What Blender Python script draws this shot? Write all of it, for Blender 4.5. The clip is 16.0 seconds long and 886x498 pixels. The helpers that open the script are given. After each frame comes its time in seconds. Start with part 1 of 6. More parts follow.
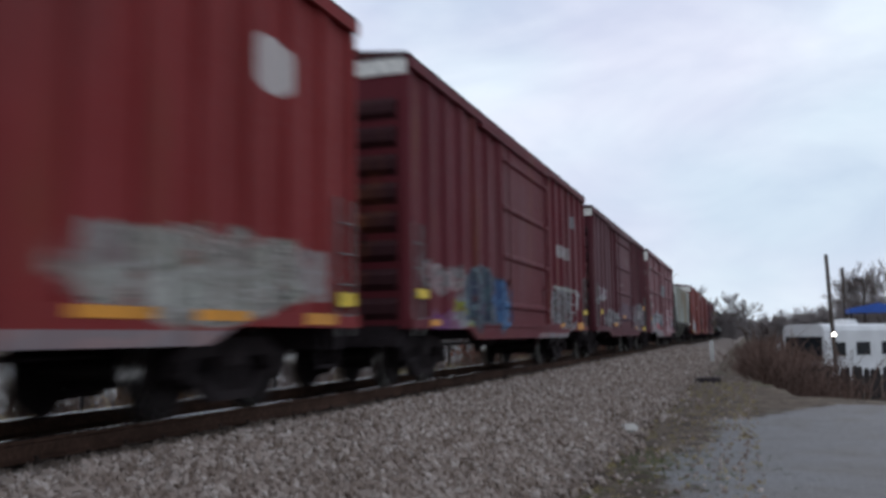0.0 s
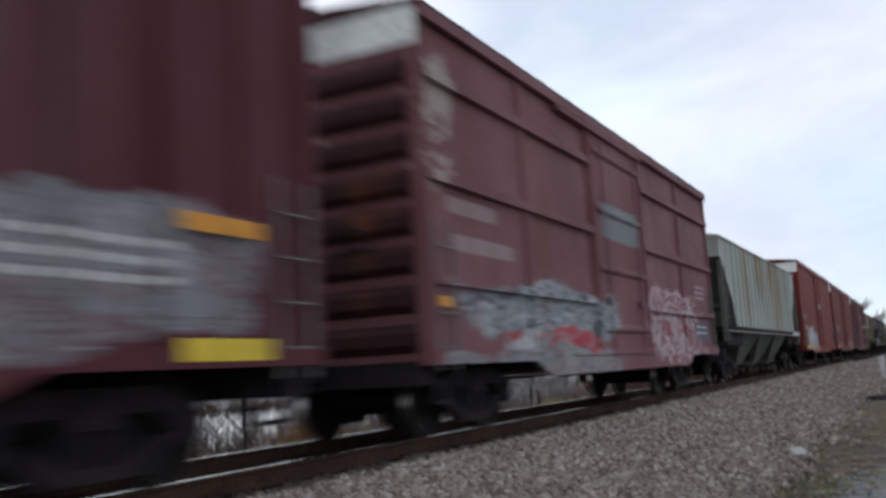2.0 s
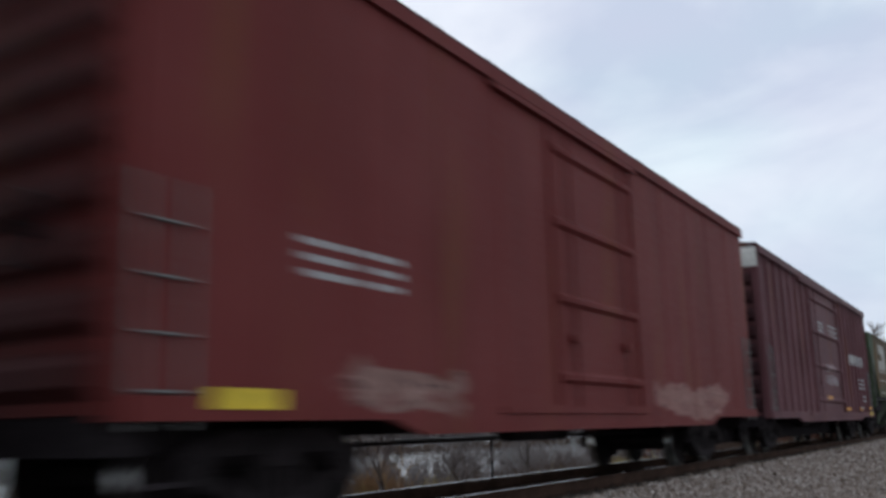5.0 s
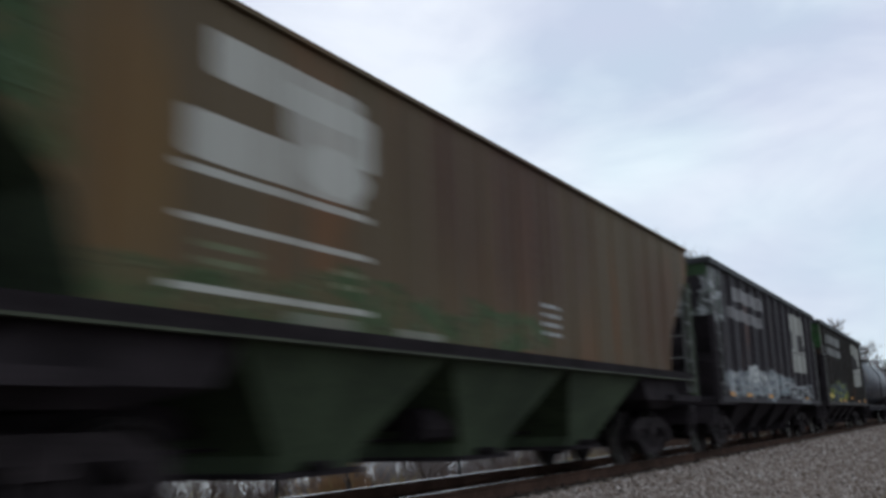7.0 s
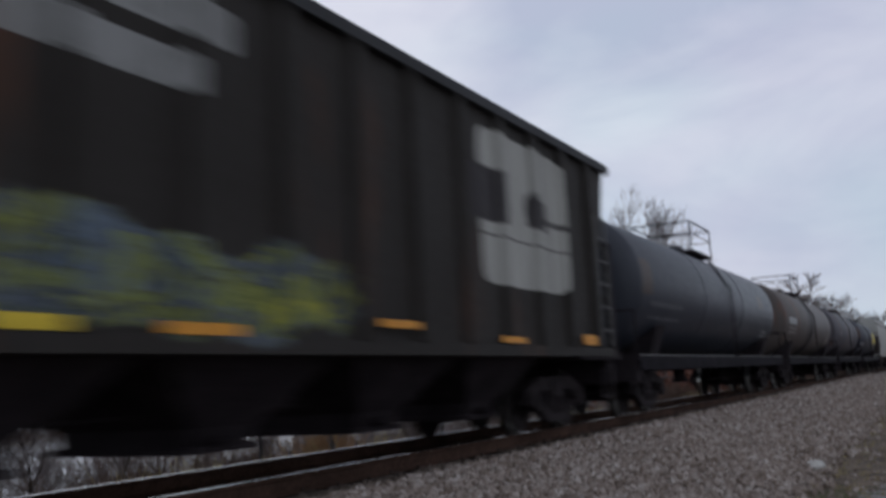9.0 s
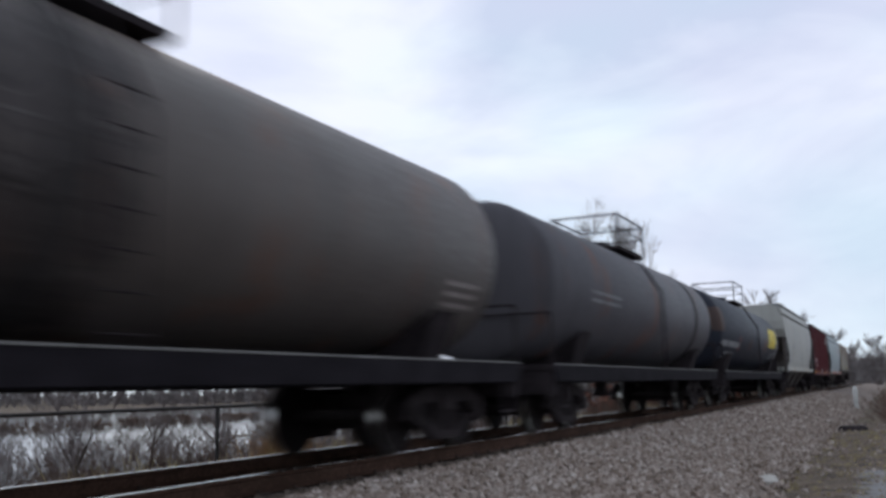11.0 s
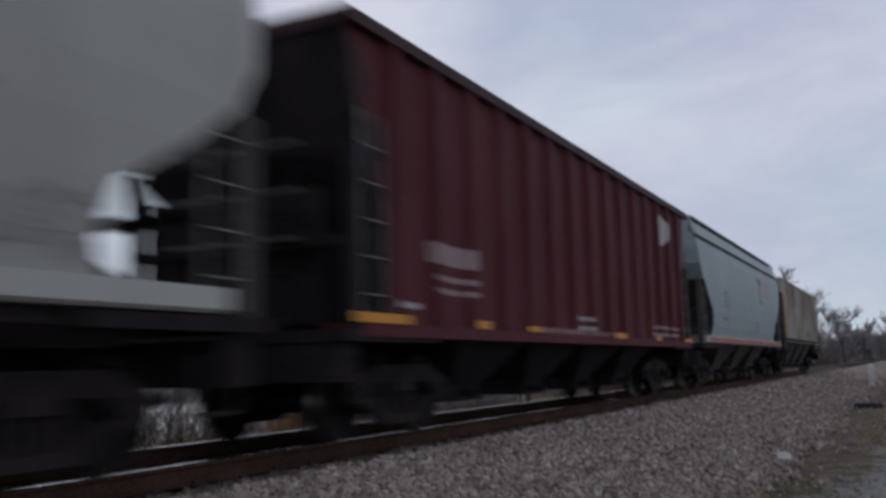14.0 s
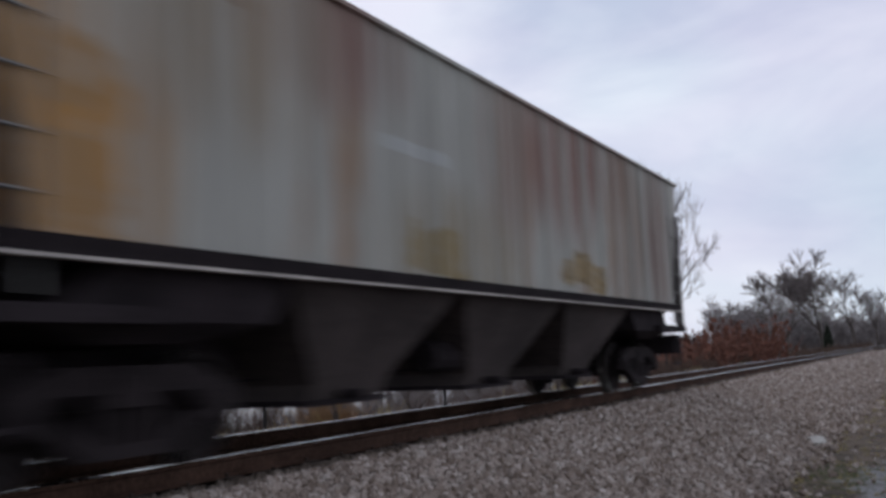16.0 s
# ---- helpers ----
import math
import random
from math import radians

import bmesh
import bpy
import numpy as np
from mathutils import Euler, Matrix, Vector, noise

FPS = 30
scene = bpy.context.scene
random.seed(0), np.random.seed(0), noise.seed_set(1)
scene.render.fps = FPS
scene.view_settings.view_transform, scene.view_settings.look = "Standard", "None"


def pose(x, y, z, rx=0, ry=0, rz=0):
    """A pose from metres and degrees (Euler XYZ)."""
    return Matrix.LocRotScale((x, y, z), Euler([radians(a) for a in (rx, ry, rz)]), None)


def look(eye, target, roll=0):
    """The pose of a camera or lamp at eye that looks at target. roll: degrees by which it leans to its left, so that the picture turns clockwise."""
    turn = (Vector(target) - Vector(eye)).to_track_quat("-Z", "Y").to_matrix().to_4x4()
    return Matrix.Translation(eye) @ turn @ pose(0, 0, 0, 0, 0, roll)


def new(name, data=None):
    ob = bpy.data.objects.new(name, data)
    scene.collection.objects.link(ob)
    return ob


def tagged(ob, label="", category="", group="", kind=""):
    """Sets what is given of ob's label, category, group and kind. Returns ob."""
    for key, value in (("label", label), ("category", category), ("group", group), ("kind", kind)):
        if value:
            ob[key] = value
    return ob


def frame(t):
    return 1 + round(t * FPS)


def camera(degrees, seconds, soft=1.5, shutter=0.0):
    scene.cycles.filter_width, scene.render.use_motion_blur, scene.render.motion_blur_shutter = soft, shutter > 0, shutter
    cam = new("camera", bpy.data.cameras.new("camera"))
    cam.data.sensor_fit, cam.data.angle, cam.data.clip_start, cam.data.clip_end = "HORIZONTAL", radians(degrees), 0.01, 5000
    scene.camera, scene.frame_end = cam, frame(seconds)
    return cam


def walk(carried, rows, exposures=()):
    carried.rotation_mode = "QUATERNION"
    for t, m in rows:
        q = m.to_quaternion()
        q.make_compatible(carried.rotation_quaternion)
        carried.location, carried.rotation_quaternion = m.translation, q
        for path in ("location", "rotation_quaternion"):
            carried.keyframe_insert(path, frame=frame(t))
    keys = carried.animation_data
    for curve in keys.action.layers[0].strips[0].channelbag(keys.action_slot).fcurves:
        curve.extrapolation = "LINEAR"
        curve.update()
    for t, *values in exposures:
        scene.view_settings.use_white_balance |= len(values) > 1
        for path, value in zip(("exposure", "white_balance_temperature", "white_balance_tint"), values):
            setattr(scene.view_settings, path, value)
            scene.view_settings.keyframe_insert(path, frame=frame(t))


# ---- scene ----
SPEED = 19.13          # the train's way in metres a second, towards the camera
EYE = (6.31, 0.0, 0.773)


def aim(yaw, pitch, roll):
    """A camera pose at EYE: degrees left of the track, up, and leaning."""
    return Matrix.Translation(EYE) @ pose(0, 0, 0, 0, 0, yaw) @ pose(0, 0, 0, 90 + pitch) @ pose(0, 0, 0, 0, 0, roll)


cam = camera(52.2, 16.0, soft=3.2, shutter=0.6)
PATH = [
    (0.0, 18.56, 5.55, -0.74), (0.5, 19.17, 7.27, -0.53), (1.0, 21.12, 7.03, -1.15), (1.5, 24.51, 7.82, -0.53),
    (2.0, 27.47, 7.76, -3.22), (2.5, 28.25, 8.06, -4.07), (3.0, 29.06, 10.24, -3.15), (3.5, 30.81, 11.24, -1.66),
    (4.0, 31.87, 11.10, -1.42), (6.5, 30.80, 11.41, -1.31), (7.0, 29.65, 11.02, -1.85), (7.5, 28.81, 10.97, -1.96),
    (8.0, 27.90, 11.13, -1.72), (8.5, 28.42, 11.09, -1.69), (9.0, 28.45, 8.47, -2.95), (9.5, 29.15, 7.46, -2.92),
    (10.0, 27.46, 8.64, -2.25), (12.5, 25.85, 8.78, -1.12), (13.0, 26.32, 8.39, -1.20), (13.5, 26.66, 9.04, -2.19),
    (14.0, 27.12, 7.36, -1.33), (14.5, 26.04, 7.53, -1.48), (15.0, 26.97, 7.40, -1.50), (15.5, 28.66, 7.68, -2.06),
    (16.0, 28.82, 6.77, -2.36),
]
EXPOSURE = [
    (0.0, 0.3, 6730, 11.5), (0.5, 0.0, 6630, 13.5), (1.0, -0.1, 6630, 15.5), (1.5, 0.05, 6630, 15.5), (2.0, 0.45, 6830, 9.5), (2.5, 0.58, 6900, 6),
    (3.0, 0.42, 6700, 2), (3.5, 0.02, 6630, 11.5), (4.0, 0.0, 6630, 11.5), (6.3, 0.6, 6900, 3), (6.5, 0.6, 6850, 3), (7.0, 0.25, 6700, 7),
    (7.5, 0.04, 6680, 13.5), (8.0, 0.05, 6680, 13.5), (8.5, 0.0, 6680, 13.5), (9.0, -0.1, 6680, 13.5), (9.5, 0.25, 6630, 11.5), (10.0, 0.3, 6630, 11.5),
    (12.5, 0.4, 6700, 10), (13.0, 0.35, 6700, 10), (13.5, -0.09, 6630, 13.5), (14.0, -0.22, 6630, 14.5), (14.5, 0.13, 6680, 14.5), (15.0, 0.11, 6730, 13.5),
    (15.5, 0.1, 6730, 13.5), (16.0, 0.13, 6730, 15.5),
]
walk(cam, [(t, aim(a, b, c)) for t, a, b, c in PATH], EXPOSURE)

# ---- world and sun: overcast ----
world = bpy.data.worlds.new("overcast_sky")
scene.world = world
world.use_nodes = True
wn, wl = world.node_tree.nodes, world.node_tree.links
wn.clear()
w_out = wn.new("ShaderNodeOutputWorld")
w_bg = wn.new("ShaderNodeBackground")
w_sky = wn.new("ShaderNodeTexSky")
w_sky.sky_type, w_sky.sun_disc = "NISHITA", False
w_sky.sun_elevation, w_sky.sun_rotation = radians(39), radians(-50)
w_co = wn.new("ShaderNodeTexCoord")
w_map = wn.new("ShaderNodeMapping")
w_map.inputs["Scale"].default_value = (1.3, 1.3, 3.0)
w_map.inputs["Rotation"].default_value = (0.12, 0.1, 0.4)
w_noise = wn.new("ShaderNodeTexNoise")
w_noise.inputs["Scale"].default_value, w_noise.inputs["Detail"].default_value = 2.6, 6
w_noise.inputs["Roughness"].default_value, w_noise.inputs["Distortion"].default_value = 0.5, 0.4
w_ramp = wn.new("ShaderNodeValToRGB")
w_ramp.color_ramp.elements[0].position, w_ramp.color_ramp.elements[0].color = 0.34, (0.500, 0.572, 0.725, 1)
w_ramp.color_ramp.elements[1].position, w_ramp.color_ramp.elements[1].color = 0.64, (0.715, 0.785, 0.89, 1)
# thin places in the cloud are bluer, thick ones greyer
w_tone = wn.new("ShaderNodeTexNoise")
w_tone.inputs["Scale"].default_value, w_tone.inputs["Detail"].default_value = 1.7, 3
w_hue = wn.new("ShaderNodeValToRGB")
w_hue.color_ramp.elements[0].position, w_hue.color_ramp.elements[0].color = 0.38, (1.0, 0.975, 1.0, 1)
w_hue.color_ramp.elements[1].position, w_hue.color_ramp.elements[1].color = 0.62, (0.92, 1.0, 0.99, 1)
w_tint = wn.new("ShaderNodeMix")
w_tint.data_type, w_tint.blend_type = "RGBA", "MULTIPLY"
w_tint.inputs["Factor"].default_value = 1.0
w_mix = wn.new("ShaderNodeMix")
w_mix.data_type = "RGBA"
w_mix.inputs["Factor"].default_value = 0.95
w_gain = wn.new("ShaderNodeMix")
w_gain.data_type, w_gain.blend_type = "RGBA", "MULTIPLY"
w_gain.inputs["Factor"].default_value = 1.0
w_gain.inputs["B"].default_value = (0.1, 0.1, 0.1, 1)
wl.new(w_co.outputs["Generated"], w_map.inputs["Vector"])
wl.new(w_map.outputs["Vector"], w_noise.inputs["Vector"])
wl.new(w_noise.outputs["Fac"], w_ramp.inputs["Fac"])
wl.new(w_sky.outputs["Color"], w_gain.inputs["A"])
wl.new(w_gain.outputs["Result"], w_mix.inputs["A"])
wl.new(w_map.outputs["Vector"], w_tone.inputs["Vector"])
wl.new(w_tone.outputs["Fac"], w_hue.inputs["Fac"])
wl.new(w_ramp.outputs["Color"], w_tint.inputs["A"])
wl.new(w_hue.outputs["Color"], w_tint.inputs["B"])
wl.new(w_tint.outputs["Result"], w_mix.inputs["B"])
wl.new(w_mix.outputs["Result"], w_bg.inputs["Color"])
wl.new(w_bg.outputs["Background"], w_out.inputs["Surface"])
sun = new("sun", bpy.data.lights.new("sun", "SUN"))
sun.data.energy, sun.data.angle, sun.data.color = 0.6, radians(30), (1.0, 0.90, 0.86)
sun.matrix_world = look((-30, 25, 32), (0, 0, 0))


# ---- building helpers ----
def part(name, bm, material, parent=None, label=""):
    """Links a bmesh as one mesh object, under a parent where one is given."""
    me = bpy.data.meshes.new(name)
    bm.to_mesh(me)
    bm.free()
    for m in material if isinstance(material, (list, tuple)) else [material]:
        me.materials.append(m)
    ob = new(name, me)
    ob.parent = parent
    return tagged(ob, label)


def piece(name, me, parent, at=(0, 0, 0), label=""):
    """One more object on a mesh that alike pieces share."""
    ob = new(name, me)
    ob.parent = parent
    ob.location = at
    return tagged(ob, label)


def mesh_of(name, bm, material):
    me = bpy.data.meshes.new(name)
    bm.to_mesh(me)
    bm.free()
    me.materials.append(material)
    return me


def thing(name, label, category, group="", kind=""):
    return tagged(new(name), label, category, group, kind)


def cube(bm, x0, x1, y0, y1, z0, z1):
    v = [bm.verts.new((x, y, z)) for z in (z0, z1) for y in (y0, y1) for x in (x0, x1)]
    for f in ((0, 2, 3, 1), (4, 5, 7, 6), (0, 1, 5, 4), (2, 6, 7, 3), (0, 4, 6, 2), (1, 3, 7, 5)):
        bm.faces.new([v[i] for i in f])
    return bm


def fix(bm):
    bmesh.ops.recalc_face_normals(bm, faces=bm.faces)
    return bm


def prism(bm, pts, a0, a1, axis="y"):
    """A polygon run along an axis: pts are (x, z) for y and (y, z) for x."""
    put = (lambda p, a: (p[0], a, p[1])) if axis == "y" else (lambda p, a: (a, p[0], p[1]))
    r0, r1 = [bm.verts.new(put(p, a0)) for p in pts], [bm.verts.new(put(p, a1)) for p in pts]
    bm.faces.new(r0), bm.faces.new(r1[::-1])
    n = len(pts)
    for i in range(n):
        bm.faces.new((r0[i], r1[i], r1[(i + 1) % n], r0[(i + 1) % n]))
    return bm


def tube(bm, p, q, r, r2=None, n=6, caps=True):
    p, q = Vector(p), Vector(q)
    d = (q - p).normalized()
    u = d.orthogonal().normalized()
    w = d.cross(u)
    ring = lambda c, rr: [bm.verts.new(c + rr * (math.cos(2 * math.pi * i / n) * u + math.sin(2 * math.pi * i / n) * w)) for i in range(n)]
    a, b = ring(p, r), ring(q, r if r2 is None else r2)
    for i in range(n):
        bm.faces.new((a[i], a[(i + 1) % n], b[(i + 1) % n], b[i]))
    if caps:
        bm.faces.new(a[::-1]), bm.faces.new(b)
    return bm


def loft(bm, levels):
    """A body of stacked rectangles: rows of z, half-width, y from, y to."""
    rings = [[bm.verts.new(c) for c in ((x, a, z), (x, b, z), (-x, b, z), (-x, a, z))] for z, x, a, b in levels]
    for r, s in zip(rings, rings[1:]):
        for i in range(4):
            bm.faces.new((r[i], r[(i + 1) % 4], s[(i + 1) % 4], s[i]))
    bm.faces.new(rings[0][::-1]), bm.faces.new(rings[-1])
    return bm


# ---- materials ----
class Nodes:
    def __init__(self, name):
        self.mat = bpy.data.materials.new(name)
        self.mat.use_nodes = True
        self.tree = self.mat.node_tree
        self.bsdf = self.tree.nodes["Principled BSDF"]
        self.co = self.add("ShaderNodeTexCoord").outputs["Object"]

    def add(self, kind):
        return self.tree.nodes.new(kind)

    def put(self, socket, value):
        if isinstance(value, bpy.types.NodeSocket):
            self.tree.links.new(value, socket)
        else:
            socket.default_value = value

    def calc(self, op, a, b=0.0, clamp=False):
        n = self.add("ShaderNodeMath")
        n.operation, n.use_clamp = op, clamp
        self.put(n.inputs[0], a), self.put(n.inputs[1], b)
        return n.outputs[0]

    def ramp(self, value, lo, hi, a=0.0, b=1.0):
        n = self.add("ShaderNodeMapRange")
        n.interpolation_type = "SMOOTHSTEP"
        for i, v in enumerate((value, lo, hi, a, b)):
            self.put(n.inputs[i], v)
        return n.outputs[0]

    def scaled(self, scale, co=None):
        n = self.add("ShaderNodeMapping")
        n.inputs["Scale"].default_value = scale
        self.put(n.inputs["Vector"], co or self.co)
        return n.outputs[0]

    def speckle(self, scale, detail=4, stretch=None, rough=0.55, distort=0.0):
        n = self.add("ShaderNodeTexNoise")
        self.put(n.inputs["Vector"], self.scaled(stretch) if stretch else self.co)
        n.inputs["Scale"].default_value, n.inputs["Detail"].default_value = scale, detail
        n.inputs["Roughness"].default_value, n.inputs["Distortion"].default_value = rough, distort
        return n.outputs["Fac"]

    def mix(self, fac, a, b, blend="MIX"):
        n = self.add("ShaderNodeMix")
        n.data_type, n.blend_type = "RGBA", blend
        rgb = lambda c: c if isinstance(c, bpy.types.NodeSocket) else (*c[:3], 1)
        self.put(n.inputs["Factor"], fac), self.put(n.inputs["A"], rgb(a)), self.put(n.inputs["B"], rgb(b))
        return n.outputs["Result"]

    def finish(self, colour, rough=0.7, metal=0.0, bump=None, strength=0.3, distance=0.02, gloss=0.25):
        self.bsdf.inputs["Specular IOR Level"].default_value = gloss
        self.put(self.bsdf.inputs["Base Color"], colour if isinstance(colour, bpy.types.NodeSocket) else (*colour, 1))
        self.put(self.bsdf.inputs["Roughness"], rough)
        self.bsdf.inputs["Metallic"].default_value = metal
        if bump is not None:
            n = self.add("ShaderNodeBump")
            n.inputs["Strength"].default_value, n.inputs["Distance"].default_value = strength, distance
            self.put(n.inputs["Height"], bump)
            self.put(self.bsdf.inputs["Normal"], n.outputs[0])
        return self.mat


def plain(name, colour, rough=0.7, metal=0.0, vary=0.3, scale=6.0, bump=0.2, per_object=0.0, gloss=0.25):
    """A surface whose tone varies at two scales."""
    k = Nodes(name)
    fine, broad = k.speckle(scale * 6, 5), k.speckle(scale * 0.5, 3)
    tone = k.calc("ADD", k.calc("MULTIPLY", fine, 0.5), k.calc("MULTIPLY", broad, 0.5))
    lo, hi = [c * (1 - vary) for c in colour], [min(1, c * (1 + vary)) for c in colour]
    col = k.mix(k.ramp(tone, 0.35, 0.65), lo, hi)
    if per_object:
        info = k.add("ShaderNodeObjectInfo")
        col = k.mix(k.calc("MULTIPLY", info.outputs["Random"], per_object), col, [c * 0.3 for c in colour])
    return k.finish(col, k.ramp(fine, 0.2, 0.8, rough - 0.1, min(1, rough + 0.1)), metal, fine, bump, 0.01, gloss)


def car_paint(name, base, rust=(0.10, 0.035, 0.015), rusty=0.25, streak=0.35, patches=(), rough=0.62, faded=0.2, gloss=0.12):
    """Old car paint: vertical run-off streaks, chalky fading, rust, and what is painted on the side.
    A patch: y from, y to, z from, z to, colours, kind ('sign', 'slant', 'spray', 'text', 'oval', 'run')."""
    k = Nodes(name)
    streaks = k.speckle(1.0, 5, (3.2, 3.2, 0.16), 0.6)
    fine_runs = k.speckle(1.0, 4, (11.0, 11.0, 0.4), 0.6)
    blotch = k.speckle(0.55, 4)
    grit = k.speckle(14.0, 4)
    col = k.mix(k.ramp(blotch, 0.35, 0.7), base, [min(1, c * (1 + 0.5 * faded) + 0.03 * faded) for c in base])
    rustmask = k.calc("MULTIPLY", k.ramp(k.speckle(1.0, 5, (1.3, 1.3, 0.22), 0.65), 0.58 - 0.16 * rusty, 0.74 - 0.12 * rusty), min(1.0, 0.35 + rusty) if rusty > 0 else 0.0)
    col = k.mix(rustmask, col, k.mix(grit, rust, [c * 2.2 for c in rust]))
    sep = k.add("ShaderNodeSeparateXYZ")
    k.put(sep.inputs[0], k.co)
    wob = k.speckle(2.2, 3)
    wob2 = k.speckle(0.9, 2, (1, 1, 1), 0.5, 1.0)
    for i, (y0, y1, z0, z1, colours, kind) in enumerate(patches):
        amp = 0.7 if kind == "spray" else 0.0
        y, z = sep.outputs["Y"], sep.outputs["Z"]
        if amp:
            y = k.calc("ADD", y, k.calc("MULTIPLY", k.calc("SUBTRACT", wob, 0.5), amp * 1.6))
            z = k.calc("ADD", z, k.calc("MULTIPLY", k.calc("SUBTRACT", wob2, 0.5), amp))
        if kind == "slant":
            y = k.calc("SUBTRACT", y, k.calc("MULTIPLY", k.calc("SUBTRACT", z, (z0 + z1) / 2), 0.55))
        power = 2.0 if kind in ("oval", "run") else 4.0 if kind == "spray" else 12.0
        dy = k.calc("POWER", k.calc("ABSOLUTE", k.calc("DIVIDE", k.calc("SUBTRACT", y, (y0 + y1) / 2), (y1 - y0) / 2)), power)
        dz = k.calc("POWER", k.calc("ABSOLUTE", k.calc("DIVIDE", k.calc("SUBTRACT", z, (z0 + z1) / 2), (z1 - z0) / 2)), power)
        soft = 0.35 if kind == "spray" else 0.95 if kind == "run" else 0.1
        mask = k.ramp(k.calc("ADD", dy, dz), 1 - soft, 1 + soft, 1.0, 0.0)
        if kind == "text":
            rows = max(1, round((z1 - z0) / 0.14))
            wave = k.calc("SINE", k.calc("MULTIPLY", k.calc("SUBTRACT", z, z0), 2 * math.pi * rows / (z1 - z0)))
            letters = k.speckle(1.0, 1, (0.0, 9.0, 0.0))
            mask = k.calc("MULTIPLY", mask, k.ramp(wave, 0.0, 0.3))
            mask = k.calc("MULTIPLY", mask, k.ramp(letters, 0.42, 0.47))
        shade = k.ramp(fine_runs, 0.3, 0.7, 0.55, 0.95) if kind in ("sign", "slant", "oval") else k.ramp(k.speckle(2.6 + 0.3 * i, 3), 0.32, 0.46, 0.3, 0.92)
        if kind == "run":
            shade = k.ramp(k.speckle(1.0, 4, (6.0, 6.0, 0.14), 0.6), 0.38, 0.62, 0.15, 1.0)
        tint = colours[0]
        if len(colours) > 1:
            pick = k.speckle(0.75 + 0.07 * i, 2, (1.0, 1.0, 1.6), 0.5, 1.8)
            n = k.add("ShaderNodeValToRGB")
            n.color_ramp.interpolation = "CONSTANT"
            for _ in range(len(colours) - 2):
                n.color_ramp.elements.new(0.5)
            for j, c in enumerate(colours):
                n.color_ramp.elements[j].position = 0.0 if j == 0 else 0.36 + 0.28 * j / len(colours)
                n.color_ramp.elements[j].color = (*c, 1)
            k.put(n.inputs[0], pick)
            tint = n.outputs[0]
        col = k.mix(k.calc("MULTIPLY", mask, shade), col, tint)
        if kind == "spray" and y1 - y0 > 1.5:
            # the letters' outlines, dark on one side and pale on the other
            coil = k.speckle(1.15 + 0.1 * i, 2, (1.0, 1.0, 1.5), 0.45, 2.2)
            edge = k.ramp(k.calc("ABSOLUTE", k.calc("SUBTRACT", coil, 0.49)), 0.008, 0.026, 1.0, 0.0)
            rim = k.ramp(k.calc("ABSOLUTE", k.calc("SUBTRACT", coil, 0.535)), 0.004, 0.02, 1.0, 0.0)
            col = k.mix(k.calc("MULTIPLY", k.calc("MULTIPLY", mask, edge), 0.75), col, [c * 0.22 for c in colours[-1]])
            col = k.mix(k.calc("MULTIPLY", k.calc("MULTIPLY", mask, rim), 0.5), col, [min(0.7, c * 1.5 + 0.05) for c in colours[0]])
    dark = [c * 0.45 for c in base]
    col = k.mix(k.calc("MULTIPLY", k.ramp(streaks, 0.48, 0.72), streak), col, dark)
    col = k.mix(k.calc("MULTIPLY", k.ramp(fine_runs, 0.5, 0.75), streak * 0.5), col, [1.3 * c + 0.012 for c in base])
    return k.finish(col, k.ramp(grit, 0.2, 0.8, rough - 0.08, rough + 0.15), 0.0, k.calc("ADD", grit, blotch), 0.15, 0.01, gloss)


WHITE, PALE, GREY = (0.62, 0.62, 0.6), (0.42, 0.43, 0.43), (0.24, 0.25, 0.26)
BLUE, SKYBLUE, RED = (0.05, 0.13, 0.3), (0.25, 0.42, 0.58), (0.45, 0.04, 0.06)
OLIVE, BLACK = (0.28, 0.32, 0.05), (0.02, 0.02, 0.025)

m_under = plain("grimy_black_steel", (0.026, 0.021, 0.023), 0.85, 0.0, 0.4, 4, gloss=0.06)
m_frame = plain("black_tank_frame", (0.015, 0.013, 0.016), 0.8, 0.0, 0.4, 4, gloss=0.05)
m_truck = plain("oily_cast_iron", (0.024, 0.019, 0.020), 0.8, 0.0, 0.5, 6, gloss=0.08)
m_wheel = plain("wheel_steel", (0.020, 0.016, 0.016), 0.75, 0.0, 0.4, 5, gloss=0.1)
m_tread = plain("polished_tread", (0.45, 0.44, 0.42), 0.25, 1.0, 0.2, 6)
m_rust = plain("rusty_rail_steel", (0.058, 0.033, 0.024), 0.9, 0.0, 0.4, 4, gloss=0.08)
m_tie = plain("creosoted_timber", (0.045, 0.032, 0.025), 0.9, 0.0, 0.45, 5, 0.5, 0.5)
m_rung = plain("worn_grab_iron", (0.15, 0.145, 0.14), 0.65, 0.2, 0.3, 8)
m_yellow = plain("yellow_reflector_tape", (0.66, 0.47, 0.04), 0.5, 0.0, 0.25, 9)
m_orange = plain("orange_reflector_tape", (0.62, 0.26, 0.03), 0.5, 0.0, 0.3, 9)
m_grate = plain("galvanised_grating", (0.22, 0.22, 0.22), 0.6, 0.3, 0.35, 8)
m_roof = plain("chalky_roof_steel", (0.66, 0.65, 0.61), 0.65, 0.2, 0.25, 2)


# ---- ground, track bed, water ----
def step(v, a, b):
    t = min(1.0, max(0.0, (v - a) / (b - a)))
    return t * t * (3 - 2 * t)


